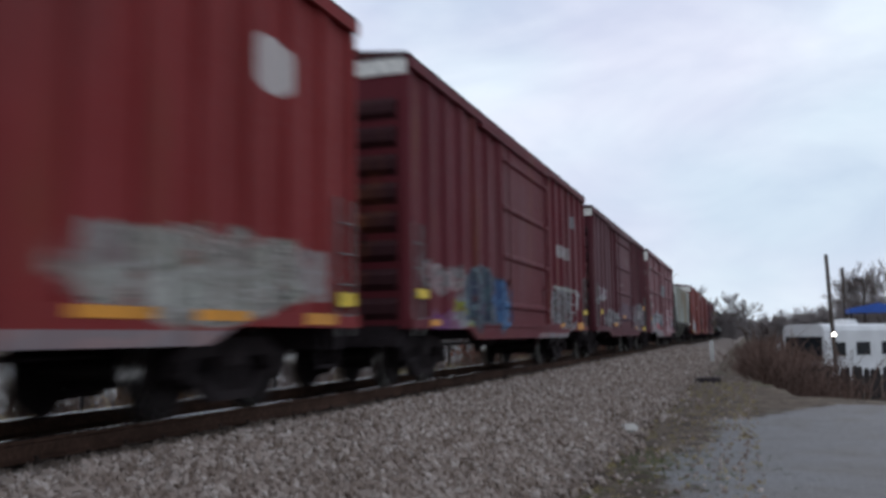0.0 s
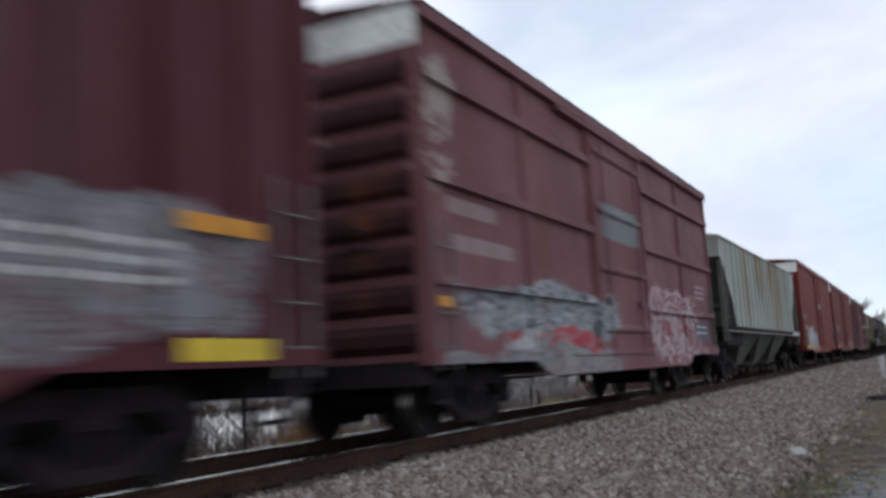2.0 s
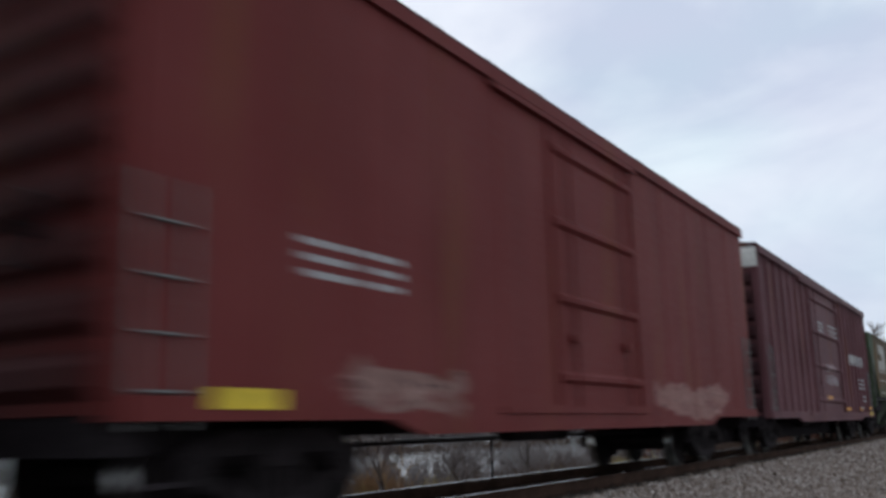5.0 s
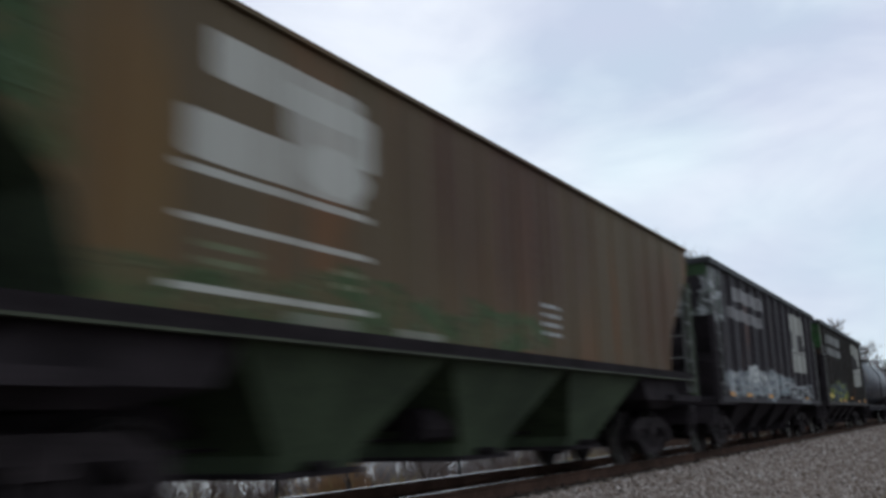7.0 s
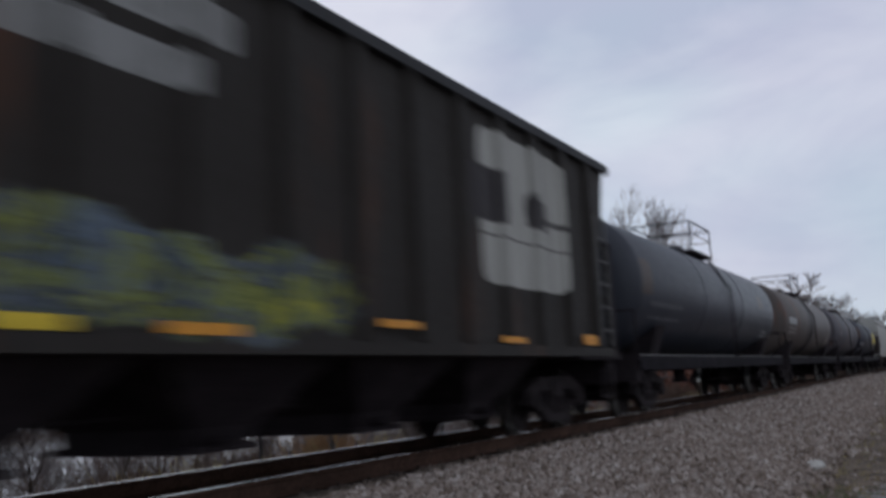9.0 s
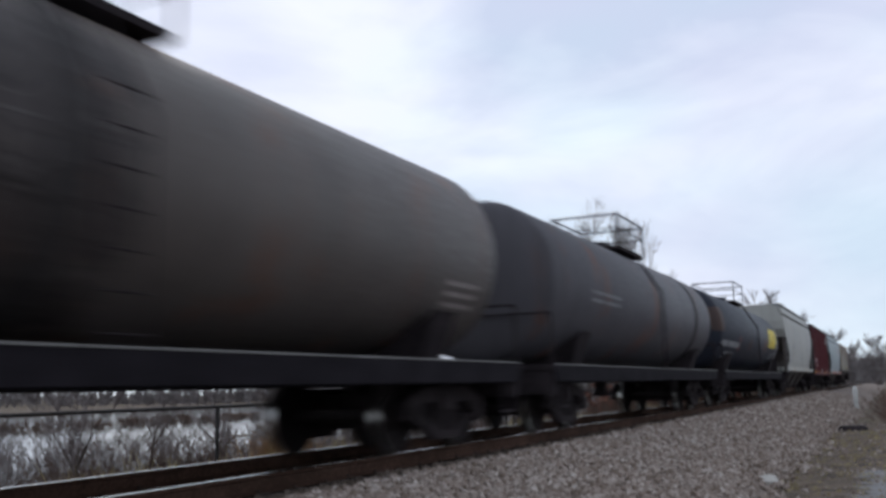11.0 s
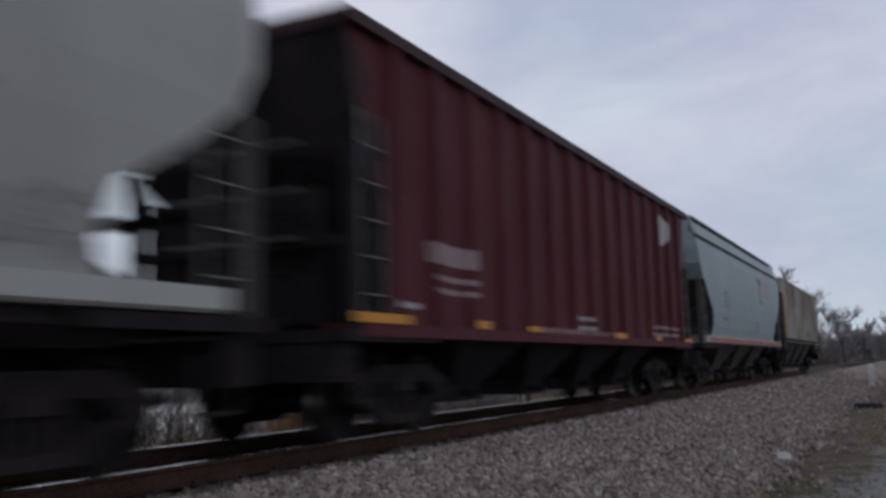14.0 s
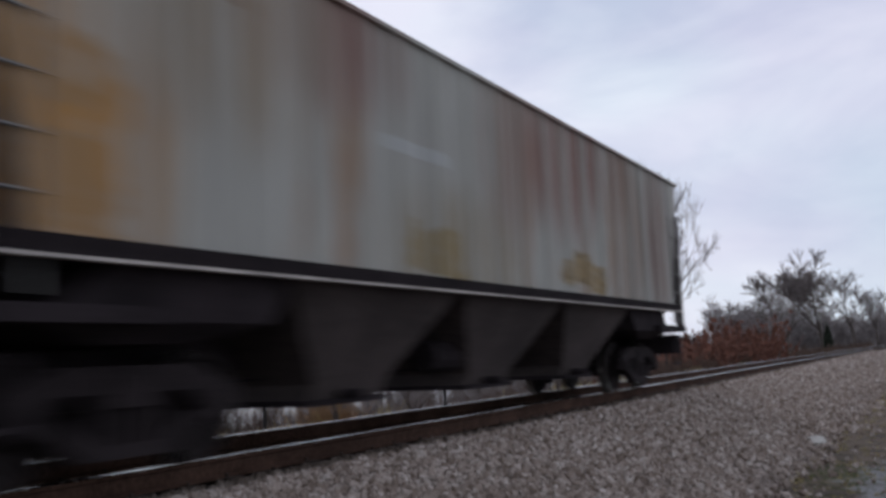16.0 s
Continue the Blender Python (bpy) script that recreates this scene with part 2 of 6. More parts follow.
def ground_z(x, y):
    """The lie of the land: embankment, lot to the right, marsh to the left."""
    z = -0.80 + 0.03 * noise.noise((x * 0.5, y * 0.5, 0)) + 0.05 * noise.noise((x * 0.12, y * 0.12, 5))
    z += 0.45 * step(-x, 0, 2) - 0.3 * step(4.75 - x, 0, 0.8)
    # right: the lot ends in a bank that falls to a lower yard
    edge = 22.0 + 2.0 * noise.noise((x * 0.2, 0, 9)) + max(0, 7.5 - x) * 9
    if x > 5.0:
        z -= 1.25 * step(y, edge, edge + 9) * step(x, 5.0, 7.0)
    # left: a bank down to the marsh, a far shore
    z -= 1.35 * step(-x, 3.2, 8.5) + 0.7 * step(-x, 9, 13) * (0.6 + 0.8 * noise.noise((x * 0.1, y * 0.1, 11)))
    z += 1.6 * step(-x, 165, 185)
    return z


def spread(parts):
    out = []
    for a, b, n in parts:
        out += [a + (b - a) * i / n for i in range(n)]
    return out + [parts[-1][1]]


def sheet(name, xs, ys, height, material, lift=0.0, keep=None):
    verts = [(x, y, height(x, y) + lift) for y in ys for x in xs]
    w = len(xs)
    faces = [(j * w + i, j * w + i + 1, (j + 1) * w + i + 1, (j + 1) * w + i) for j in range(len(ys) - 1) for i in range(w - 1)
             if keep is None or keep((xs[i] + xs[i + 1]) / 2, (ys[j] + ys[j + 1]) / 2)]
    me = bpy.data.meshes.new(name)
    me.from_pydata(verts, [], faces)
    for p in me.polygons:
        p.use_smooth = True
    me.materials.append(material)
    return new(name, me)


def earth_material():
    k = Nodes("winter_dirt_and_grass")
    broad, mid, fine = k.speckle(0.35, 4), k.speckle(2.4, 5), k.speckle(22.0, 5)
    col = k.mix(k.ramp(mid, 0.35, 0.65), (0.055, 0.040, 0.030), (0.135, 0.102, 0.075))
    col = k.mix(k.calc("MULTIPLY", k.ramp(broad, 0.55, 0.68), 0.7), col, k.mix(fine, (0.05, 0.06, 0.028), (0.14, 0.14, 0.062)))
    col = k.mix(k.calc("MULTIPLY", k.ramp(fine, 0.56, 0.7), 0.55), col, (0.26, 0.24, 0.2))
    # the gravelled lot: its edge wanders and frays into the dirt
    pos = k.add("ShaderNodeSeparateXYZ")
    k.put(pos.inputs[0], k.co)
    x, y = pos.outputs["X"], pos.outputs["Y"]
    side = k.calc("SUBTRACT", k.calc("SUBTRACT", x, 5.3), k.calc("MULTIPLY", k.calc("SUBTRACT", y, 10.0), 0.05))
    side = k.calc("SUBTRACT", side, k.calc("MULTIPLY", k.calc("MAXIMUM", k.calc("SUBTRACT", y, 17.0), 0.0), 0.5))
    inside = k.calc("MINIMUM", side, k.calc("MULTIPLY", k.calc("SUBTRACT", 21.5, y), 0.5))
    inside = k.calc("MINIMUM", inside, k.calc("MULTIPLY", k.calc("SUBTRACT", y, 8.2), 0.6))
    inside = k.calc("ADD", inside, k.calc("MULTIPLY", k.calc("SUBTRACT", mid, 0.5), 1.6))
    inside = k.calc("ADD", inside, k.calc("MULTIPLY", k.calc("SUBTRACT", broad, 0.5), 1.6))
    chips = k.speckle(55.0, 3)
    gravel = k.mix(k.ramp(chips, 0.3, 0.7), (0.14, 0.14, 0.145), (0.27, 0.268, 0.27))
    gravel = k.mix(k.ramp(k.speckle(1.1, 4), 0.4, 0.7, 0.0, 0.5), gravel, (0.17, 0.155, 0.14))
    col = k.mix(k.ramp(inside, -0.1, 0.3), col, gravel)
    return k.finish(col, 0.95, 0, k.calc("ADD", k.calc("MULTIPLY", mid, 2.0), fine), 0.9, 0.05)


def stone_material(name, dark, light, size, joints=0.65, oily=False):
    k = Nodes(name)
    v = k.add("ShaderNodeTexVoronoi")
    v.inputs["Scale"].default_value = size
    k.put(v.inputs["Vector"], k.co)
    sep = k.add("ShaderNodeSeparateColor")
    k.put(sep.inputs[0], v.outputs["Color"])
    col = k.mix(sep.outputs[0], dark, light)
    col = k.mix(k.calc("MULTIPLY", k.ramp(v.outputs["Distance"], 0.3, 0.62), joints), col, [c * 0.25 for c in dark])
    broad = k.speckle(0.5, 4)
    col = k.mix(k.calc("MULTIPLY", k.ramp(broad, 0.45, 0.7), 0.35), col, (0.12, 0.085, 0.06))
    if oily:
        # brake dust and oil along the rails
        pos = k.add("ShaderNodeSeparateXYZ")
        k.put(pos.inputs[0], k.co)
        off = k.calc("ADD", k.calc("ABSOLUTE", pos.outputs["X"]), k.calc("MULTIPLY", k.speckle(3.0, 3), 0.25))
        col = k.mix(k.ramp(off, 1.60, 1.80, 0.94, 0.0), col, k.mix(k.speckle(5.0, 3), (0.022, 0.016, 0.013), (0.052, 0.034, 0.025)))
    h = k.calc("ADD", k.calc("MULTIPLY", v.outputs["Distance"], -1.0), k.calc("MULTIPLY", k.speckle(60, 3), 0.3))
    return k.finish(col, 0.9, 0, h, 0.9, 0.03)


m_earth = earth_material()
m_ballast = stone_material("crushed_stone_ballast", (0.175, 0.135, 0.114), (0.35, 0.288, 0.252), 16, joints=0.5, oily=True)

ground = sheet("ground", spread([(-900, -100, 8), (-100, -24, 14), (-24, -3, 14), (-3, 9, 40), (9, 24, 20), (24, 120, 14), (120, 900, 8)]),
               spread([(-60, 2, 14), (2, 40, 95), (40, 110, 45), (110, 400, 30), (400, 2500, 12)]), ground_z, m_earth)
tagged(ground, "brown winter dirt, patchy grass and a grey gravel lot", "ground", kind="structure")


def bank_edge(y):
    """How far the ballast's foot wanders out from its line."""
    return 0.55 * noise.noise((0, y * 0.16, 21)) + 0.28 * noise.noise((3, y * 0.6, 22))


def bed_z(x, y):
    a = abs(x)
    if x > 2.6:
        a -= bank_edge(y) * step(x, 2.6, 4.2)
    return -0.245 + 0.1 * step(a, 1.0, 1.32) - 0.6 * step(a, 1.55, 4.7) - 0.02 * noise.noise((x * 2, y * 2, 3)) - (0.25 * step(a, 3.9, 4.7) if a > 3.9 else 0)


ballast = sheet("ballast_bed", spread([(-4.9, -1.5, 14), (-1.5, 1.5, 10), (1.5, 5.7, 34)]), spread([(-60, 2, 14), (2, 40, 120), (40, 120, 60), (120, 900, 40)]), bed_z, m_ballast)
tagged(ballast, "grey crushed stone ballast sloping from the track", "ballast", kind="structure")


k = Nodes("still_marsh_water")
m_water = k.finish(k.mix(k.speckle(0.15, 3), (0.05, 0.055, 0.055), (0.13, 0.13, 0.12)), 0.08, 0, k.speckle(1.4, 3, (1, 0.4, 1)), 0.05, 0.05)
water = sheet("water", [-190, -50, -8.0], [-60, 20, 60, 120, 260], lambda x, y: -2.16, m_water)
tagged(water, "still grey marsh water reflecting the overcast sky", "water", kind="structure")

# ballast stones that can be told apart near the camera
rng = np.random.default_rng(5)


def stones(name, n, x0, x1, y0, y1, lo, hi, label, foot=False):
    base = np.array([(1, 0.2, 0.1), (-0.9, 0.3, -0.1), (0.1, 1, 0.2), (-0.1, -1, 0), (0.1, -0.1, 0.8), (0, 0.1, -0.8), (0.6, 0.6, 0.5), (-0.6, -0.5, 0.5)])
    tri = [(4, 0, 6), (4, 6, 2), (4, 2, 1), (4, 1, 7), (4, 7, 3), (4, 3, 0), (0, 5, 2), (0, 2, 6), (2, 5, 1), (1, 5, 3), (1, 3, 7), (3, 5, 0)]
    u = rng.random(n)
    ys = y0 * (y1 / y0) ** u if y0 > 0 else y0 + u * (y1 - y0)
    xs = rng.uniform(x0, x1, n)
    if foot:
        # thin out over the wandering foot of the bank
        keep = np.array([x < 4.35 + bank_edge(y) + e for x, y, e in zip(xs, ys, rng.normal(0, 0.28, n))])
        xs, ys = xs[keep], ys[keep]
        n = len(xs)
    verts, faces = [], []
    for i in range(n):
        s = rng.uniform(lo, hi) * (1 + ys[i] / 40)
        q = np.array(Euler(rng.uniform(0, 6.28, 3)).to_matrix())
        p = (base * rng.uniform(0.7, 1.25, base.shape) * s * (1, 1, 0.8)) @ q.T
        z = max(bed_z(xs[i], ys[i]), ground_z(xs[i], ys[i]) if xs[i] > 4 else -9)
        verts += (p + (xs[i], ys[i], z + 0.25 * s)).tolist()
        faces += [tuple(8 * i + a for a in f) for f in tri]
    me = bpy.data.meshes.new(name)
    me.from_pydata(verts, [], faces)
    kk = Nodes(name + "_stone")
    g = kk.add("ShaderNodeNewGeometry")
    pick = kk.add("ShaderNodeValToRGB")
    kk.put(pick.inputs[0], g.outputs["Random Per Island"])
    cols = ((0.0, (0.17, 0.127, 0.104)), (0.25, (0.265, 0.208, 0.176)), (0.55, (0.335, 0.275, 0.240)), (0.8, (0.395, 0.335, 0.300)), (1.0, (0.54, 0.48, 0.44)))
    for _ in range(len(cols) - 2):
        pick.color_ramp.elements.new(0.5)
    for e, (at, c) in zip(pick.color_ramp.elements, cols):
        e.position, e.color = at, (*c, 1)
    pos = kk.add("ShaderNodeSeparateXYZ")
    kk.put(pos.inputs[0], kk.co)
    off = kk.calc("ADD", kk.calc("ABSOLUTE", pos.outputs["X"]), kk.calc("MULTIPLY", kk.speckle(3.0, 3), 0.25))
    tone = kk.mix(kk.ramp(off, 1.60, 1.80, 0.92, 0.0), pick.outputs[0], (0.030, 0.021, 0.016))
    tone = kk.mix(kk.ramp(kk.speckle(0.6, 4), 0.5, 0.7, 0.0, 0.45), tone, (0.22, 0.168, 0.138))
    grain = kk.speckle(45, 4)
    me.materials.append(kk.finish(kk.mix(kk.calc("MULTIPLY", grain, 0.5), tone, (0.12, 0.09, 0.07)), 0.9, 0, grain, 0.4, 0.01))
    return tagged(new(name, me), label, "ballast stones", kind="stuff")


stones("ballast_stones", 44000, 1.36, 5.6, 3.2, 70, 0.022, 0.05, "loose pale and dark crushed stones on the bank", True)
stones("scattered_stones", 700, 4.3, 6.4, 7, 34, 0.012, 0.035, "scattered pale stones on the dirt verge")

# ---- track ----
track = thing("track", "straight railway track with worn rails and dark ties", "railway track", kind="structure")
RAIL = [(-0.07, -0.18), (0.07, -0.18), (0.07, -0.168), (0.012, -0.145), (0.012, -0.045), (0.036, -0.035), (0.036, -0.006), (0.028, 0.0), (-0.028, 0.0), (-0.036, -0.006), (-0.036, -0.035), (-0.012, -0.045), (-0.012, -0.145), (-0.07, -0.168)]
m_head = plain("polished_rail_head", (0.62, 0.61, 0.6), 0.22, 1.0, 0.15, 3)
for x in (0.7535, -0.7535):
    bm = prism(bmesh.new(), [(x + a, z) for a, z in RAIL], -60, 900)
    ob = part("rail", fix(bm), [m_rust, m_head], track, "steel rail with polished head and rusty web")
    for p in ob.data.polygons:
        if p.center.z > -0.004 and abs(p.normal.y) < 0.5:
            p.material_index = 1
bm = cube(bmesh.new(), -1.3, 1.3, -0.115, 0.115, -0.345, -0.19)
for s in (-1, 1):
    cube(bm, s * 0.7535 - 0.18, s * 0.7535 + 0.18, -0.09, 0.09, -0.19, -0.178)
    for a in (-0.1, 0.1):
        cube(bm, s * 0.7535 + a - 0.012, s * 0.7535 + a + 0.012, -0.05, -0.026, -0.178, -0.145)
ME_TIE = mesh_of("tie", fix(bm), m_tie)
for i in range(260):
    ob = piece("tie", ME_TIE, track, (random.uniform(-0.04, 0.04), -8 + i * 0.54 + random.uniform(-0.03, 0.03), random.uniform(-0.012, 0.008)))
    ob.rotation_euler = (0, 0, random.uniform(-0.012, 0.012))
bm = bmesh.new()
for i in range(400):
    y = 132.4 + i * 0.54
    cube(bm, -1.3, 1.3, y - 0.115, y + 0.115, -0.345, -0.19)
tagged(part("far_ties", bm, m_tie, track), "dark ties far along the track", kind="stuff")


# ---- rolling stock ----
WHEELS, CARS = [], []
R_WHEEL = 0.457


def wheel_meshes():
    axle = bmesh.new()
    tube(axle, (-1.0, 0, 0), (1.0, 0, 0), 0.075, n=10)
    wheels = []
    for s in (-1, 1):
        bm, rings = bmesh.new(), []
        # plate wheel turned from one profile: flange, tread, rim, dished plate, hub
        for x, r in ((0.665, 0.10), (0.665, 0.39), (0.665, 0.483), (0.695, 0.483), (0.702, R_WHEEL), (0.83, R_WHEEL - 0.006), (0.835, 0.39), (0.79, 0.36), (0.80, 0.2), (0.86, 0.17), (0.86, 0.08)):
            rings.append([bm.verts.new((s * x, r * math.cos(2 * math.pi * i / 32), r * math.sin(2 * math.pi * i / 32))) for i in range(32)])
        for p, q in zip(rings, rings[1:]):
            for i in range(32):
                bm.faces.new((p[i], p[(i + 1) % 32], q[(i + 1) % 32], q[i]))
        bm.faces.new(rings[0]), bm.faces.new(rings[-1])
        me = mesh_of("wheel", fix(bm), m_wheel)
        me.materials.append(m_tread)
        for p in me.polygons:
            if 0.71 < abs(p.center.x) < 0.82 and math.hypot(p.center.y, p.center.z) > 0.44:
                p.material_index = 1
        wheels.append(me)
    return mesh_of("wheelset", fix(axle), m_wheel), wheels


def truck_meshes():
    frames = []
    for s in (-1, 1):
        bm = bmesh.new()
        x0, x1 = sorted((s * 0.93, s * 1.07))
        # cast side frame: arched top, drooped belly, windows left open by its members
        prism(bm, [(-1.12, 0.62), (-1.12, 0.40), (-0.78, 0.38), (-0.60, 0.60), (0.60, 0.60), (0.78, 0.38), (1.12, 0.40), (1.12, 0.62), (0.62, 0.80), (-0.62, 0.80)], x0, x1, "x")
        prism(bm, [(-0.80, 0.42), (-0.60, 0.44), (-0.30, 0.24), (0.30, 0.24), (0.60, 0.44), (0.80, 0.42), (0.42, 0.14), (-0.42, 0.14)], x0, x1, "x")
        for a in (-0.34, 0.26):
            cube(bm, x0 + 0.01, x1 - 0.01, a, a + 0.08, 0.2, 0.64)
        for a in (-0.17, 0.0, 0.17):
            tube(bm, (s * 1.0, a, 0.2), (s * 1.0, a, 0.62), 0.065, n=8)
        for a in (-0.89, 0.89):
            tube(bm, (s * 0.95, a, R_WHEEL), (s * 1.13, a, R_WHEEL), 0.13, n=12)
        frames.append(mesh_of("side_frame", fix(bm), m_truck))
    bm = bmesh.new()
    loft(bm, [(0.5, 1.1, -0.2, 0.2), (0.72, 1.1, -0.2, 0.2), (0.72, 0.3, -0.2, 0.2), (0.82, 0.3, -0.2, 0.2)])
    # brake beams and their hangers between the wheels
    for a in (-0.37, 0.37):
        cube(bm, -0.78, 0.78, a - 0.05, a + 0.05, 0.27, 0.44)
        for x in (-0.45, 0.45):
            cube(bm, x - 0.03, x + 0.03, a - 0.03, a + 0.03, 0.44, 0.7)
    return mesh_of("truck", fix(bm), m_truck), frames


(ME_AXLE, ME_WHEELS), (ME_TRUCK, ME_FRAMES) = wheel_meshes(), truck_meshes()


def coupler_mesh():
    bm = bmesh.new()
    cube(bm, -0.09, 0.09, -0.7, 0.0, 0.74, 0.92)
    prism(bm, [(-0.16, 0.0), (0.02, 0.0), (0.20, 0.14), (0.20, 0.28), (0.05, 0.22), (-0.02, 0.12), (-0.16, 0.3)], 0.68, 0.98)
    bm.verts.ensure_lookup_table()
    for v in list(bm.verts)[8:]:
        v.co = Vector((v.co.x, v.co.z, v.co.y))
    tube(bm, (0.25, -0.1, 0.75), (0.12, 0.32, 0.45), 0.03, n=5)
    return mesh_of("coupler", fix(bm), m_under)


ME_COUPLER = coupler_mesh()


def ladder(car, at, z0, z1, width=0.42, step_=0.38):
    """Two stiles on the side sheet, and rungs."""
    key = (z0, z1)
    if key not in LADDERS:
        bm = bmesh.new()
        for a in (0, width):
            cube(bm, 0.02, 0.05, a - 0.02, a + 0.02, z0 - 0.25, z1 + 0.1)
        LADDERS[key] = mesh_of("ladder", fix(bm), m_rung), mesh_of("rung", fix(tube(bmesh.new(), (0.06, -0.02, 0), (0.06, width + 0.02, 0), 0.014, n=5)), m_rung)
    stiles, rung = LADDERS[key]
    ob = piece("ladder", stiles, car, at, "worn steel ladder")
    for i in range(int((z1 - z0) / step_) + 1):
        piece("rung", rung, ob, (0, 0, z0 + i * step_))


LADDERS = {}


def brake_wheel(car, y, z, mat):
    bm = bmesh.new()
    n, s = 20, (-1 if y < 0 else 1)
    rings = []
    for i in range(n):
        t = 2 * math.pi * i / n
        rings.append([bm.verts.new((0.62 + (0.27 + 0.018 * math.cos(u)) * math.cos(t), y + 0.09 * s + 0.018 * math.sin(u), z + (0.27 + 0.018 * math.cos(u)) * math.sin(t))) for u in (0, 1.57, 3.14, 4.71)])
    for i in range(n):
        for j in range(4):
            bm.faces.new((rings[i][j], rings[(i + 1) % n][j], rings[(i + 1) % n][(j + 1) % 4], rings[i][(j + 1) % 4]))
    for t in (0, math.pi / 2):
        d = Vector((math.cos(t), 0, math.sin(t))) * 0.27
        tube(bm, Vector((0.62, y + 0.08 * s, z)) - d, Vector((0.62, y + 0.08 * s, z)) + d, 0.016, n=4)
    tube(bm, (0.62, y, z), (0.62, y + 0.1 * s, z), 0.05, n=8)
    part("brake_wheel", fix(bm), mat, car)


def running_gear(car, L, truck_at, sill=(0.72, 1.02), sill_half=0.18, brakes=True):
    """Trucks with turning wheelsets, centre sill, couplers and brake gear."""
    for s in (-1, 1):
        tr = piece("truck", ME_TRUCK, car, (0, s * truck_at, 0))
        for me in ME_FRAMES:
            piece("side_frame", me, tr)
        for a in (-0.89, 0.89):
            ws = piece("wheelset", ME_AXLE, car, (0, 0, R_WHEEL))
            ws.matrix_parent_inverse = Matrix.Translation((0, s * truck_at + a, 0))
            WHEELS.append(ws)
            for me in ME_WHEELS:
                piece("wheel", me, ws)
        c = piece("coupler", ME_COUPLER, car, (0, s * (L / 2 + 0.42), 0))
        if s < 0:
            c.rotation_euler = (0, 0, math.pi)
        e0, e1 = sorted((s * (L / 2 - 0.4), s * (L / 2 - 0.02)))
        part("end_sill", cube(bmesh.new(), -1.4, 1.4, e0, e1, 0.64, 1.02), m_under, car)
        for x in (-1.42, 1.42):
            bm = bmesh.new()
            cube(bm, x - 0.02, x + 0.02, s * (L / 2 - 0.5) - 0.24, s * (L / 2 - 0.5) + 0.24, 0.42, 0.46)
            for dy in (-0.22, 0.22):
                cube(bm, x - 0.02, x + 0.02, s * (L / 2 - 0.5) + dy - 0.02, s * (L / 2 - 0.5) + dy + 0.02, 0.46, 0.9)
            part("stirrup", fix(bm), m_under, car)
    part("centre_sill", cube(bmesh.new(), -sill_half, sill_half, -L / 2, L / 2, *sill), m_under, car)
    if not brakes:
        return
    bm = bmesh.new()
    tube(bm, (0.75, -1.5, 0.78), (0.75, -0.4, 0.78), 0.2, n=12)
    tube(bm, (0.3, 0.6, 0.7), (0.3, 1.2, 0.7), 0.14, n=10)
    tube(bm, (0.28, -truck_at, 0.62), (0.28, truck_at, 0.62), 0.02, n=5)
    part("brake_gear", fix(bm), m_under, car)


def tape(car, L, hw, marks):
    """Reflector strips: y, z, length, height, material."""
    for y, z, w, h, m in marks:
        part("reflector", cube(bmesh.new(), hw, hw + 0.006, y, y + w, z, z + h), m, car)


def side_post(car, paint, x, y, half, depth, z0, z1, name="side_post"):
    """A pressed post on the side sheet."""
    bm = bmesh.new()
    lo = [bm.verts.new(p) for p in ((x, y - half, z0), (x + depth, y - half * 0.55, z0), (x + depth, y + half * 0.55, z0), (x, y + half, z0))]
    hi = [bm.verts.new(v.co + Vector((0, 0, z1 - z0))) for v in lo]
    for i in range(3):
        bm.faces.new((lo[i], lo[i + 1], hi[i + 1], hi[i]))
    bm.faces.new(lo[::-1]), bm.faces.new(hi)
    part(name, bm, paint, car)


def start_car(name, y0, y1, label, category):
    ob = thing(name, label, category, "freight cars of the passing train")
    CARS.append((ob, (y0 + y1) / 2))
    return ob, y1 - y0


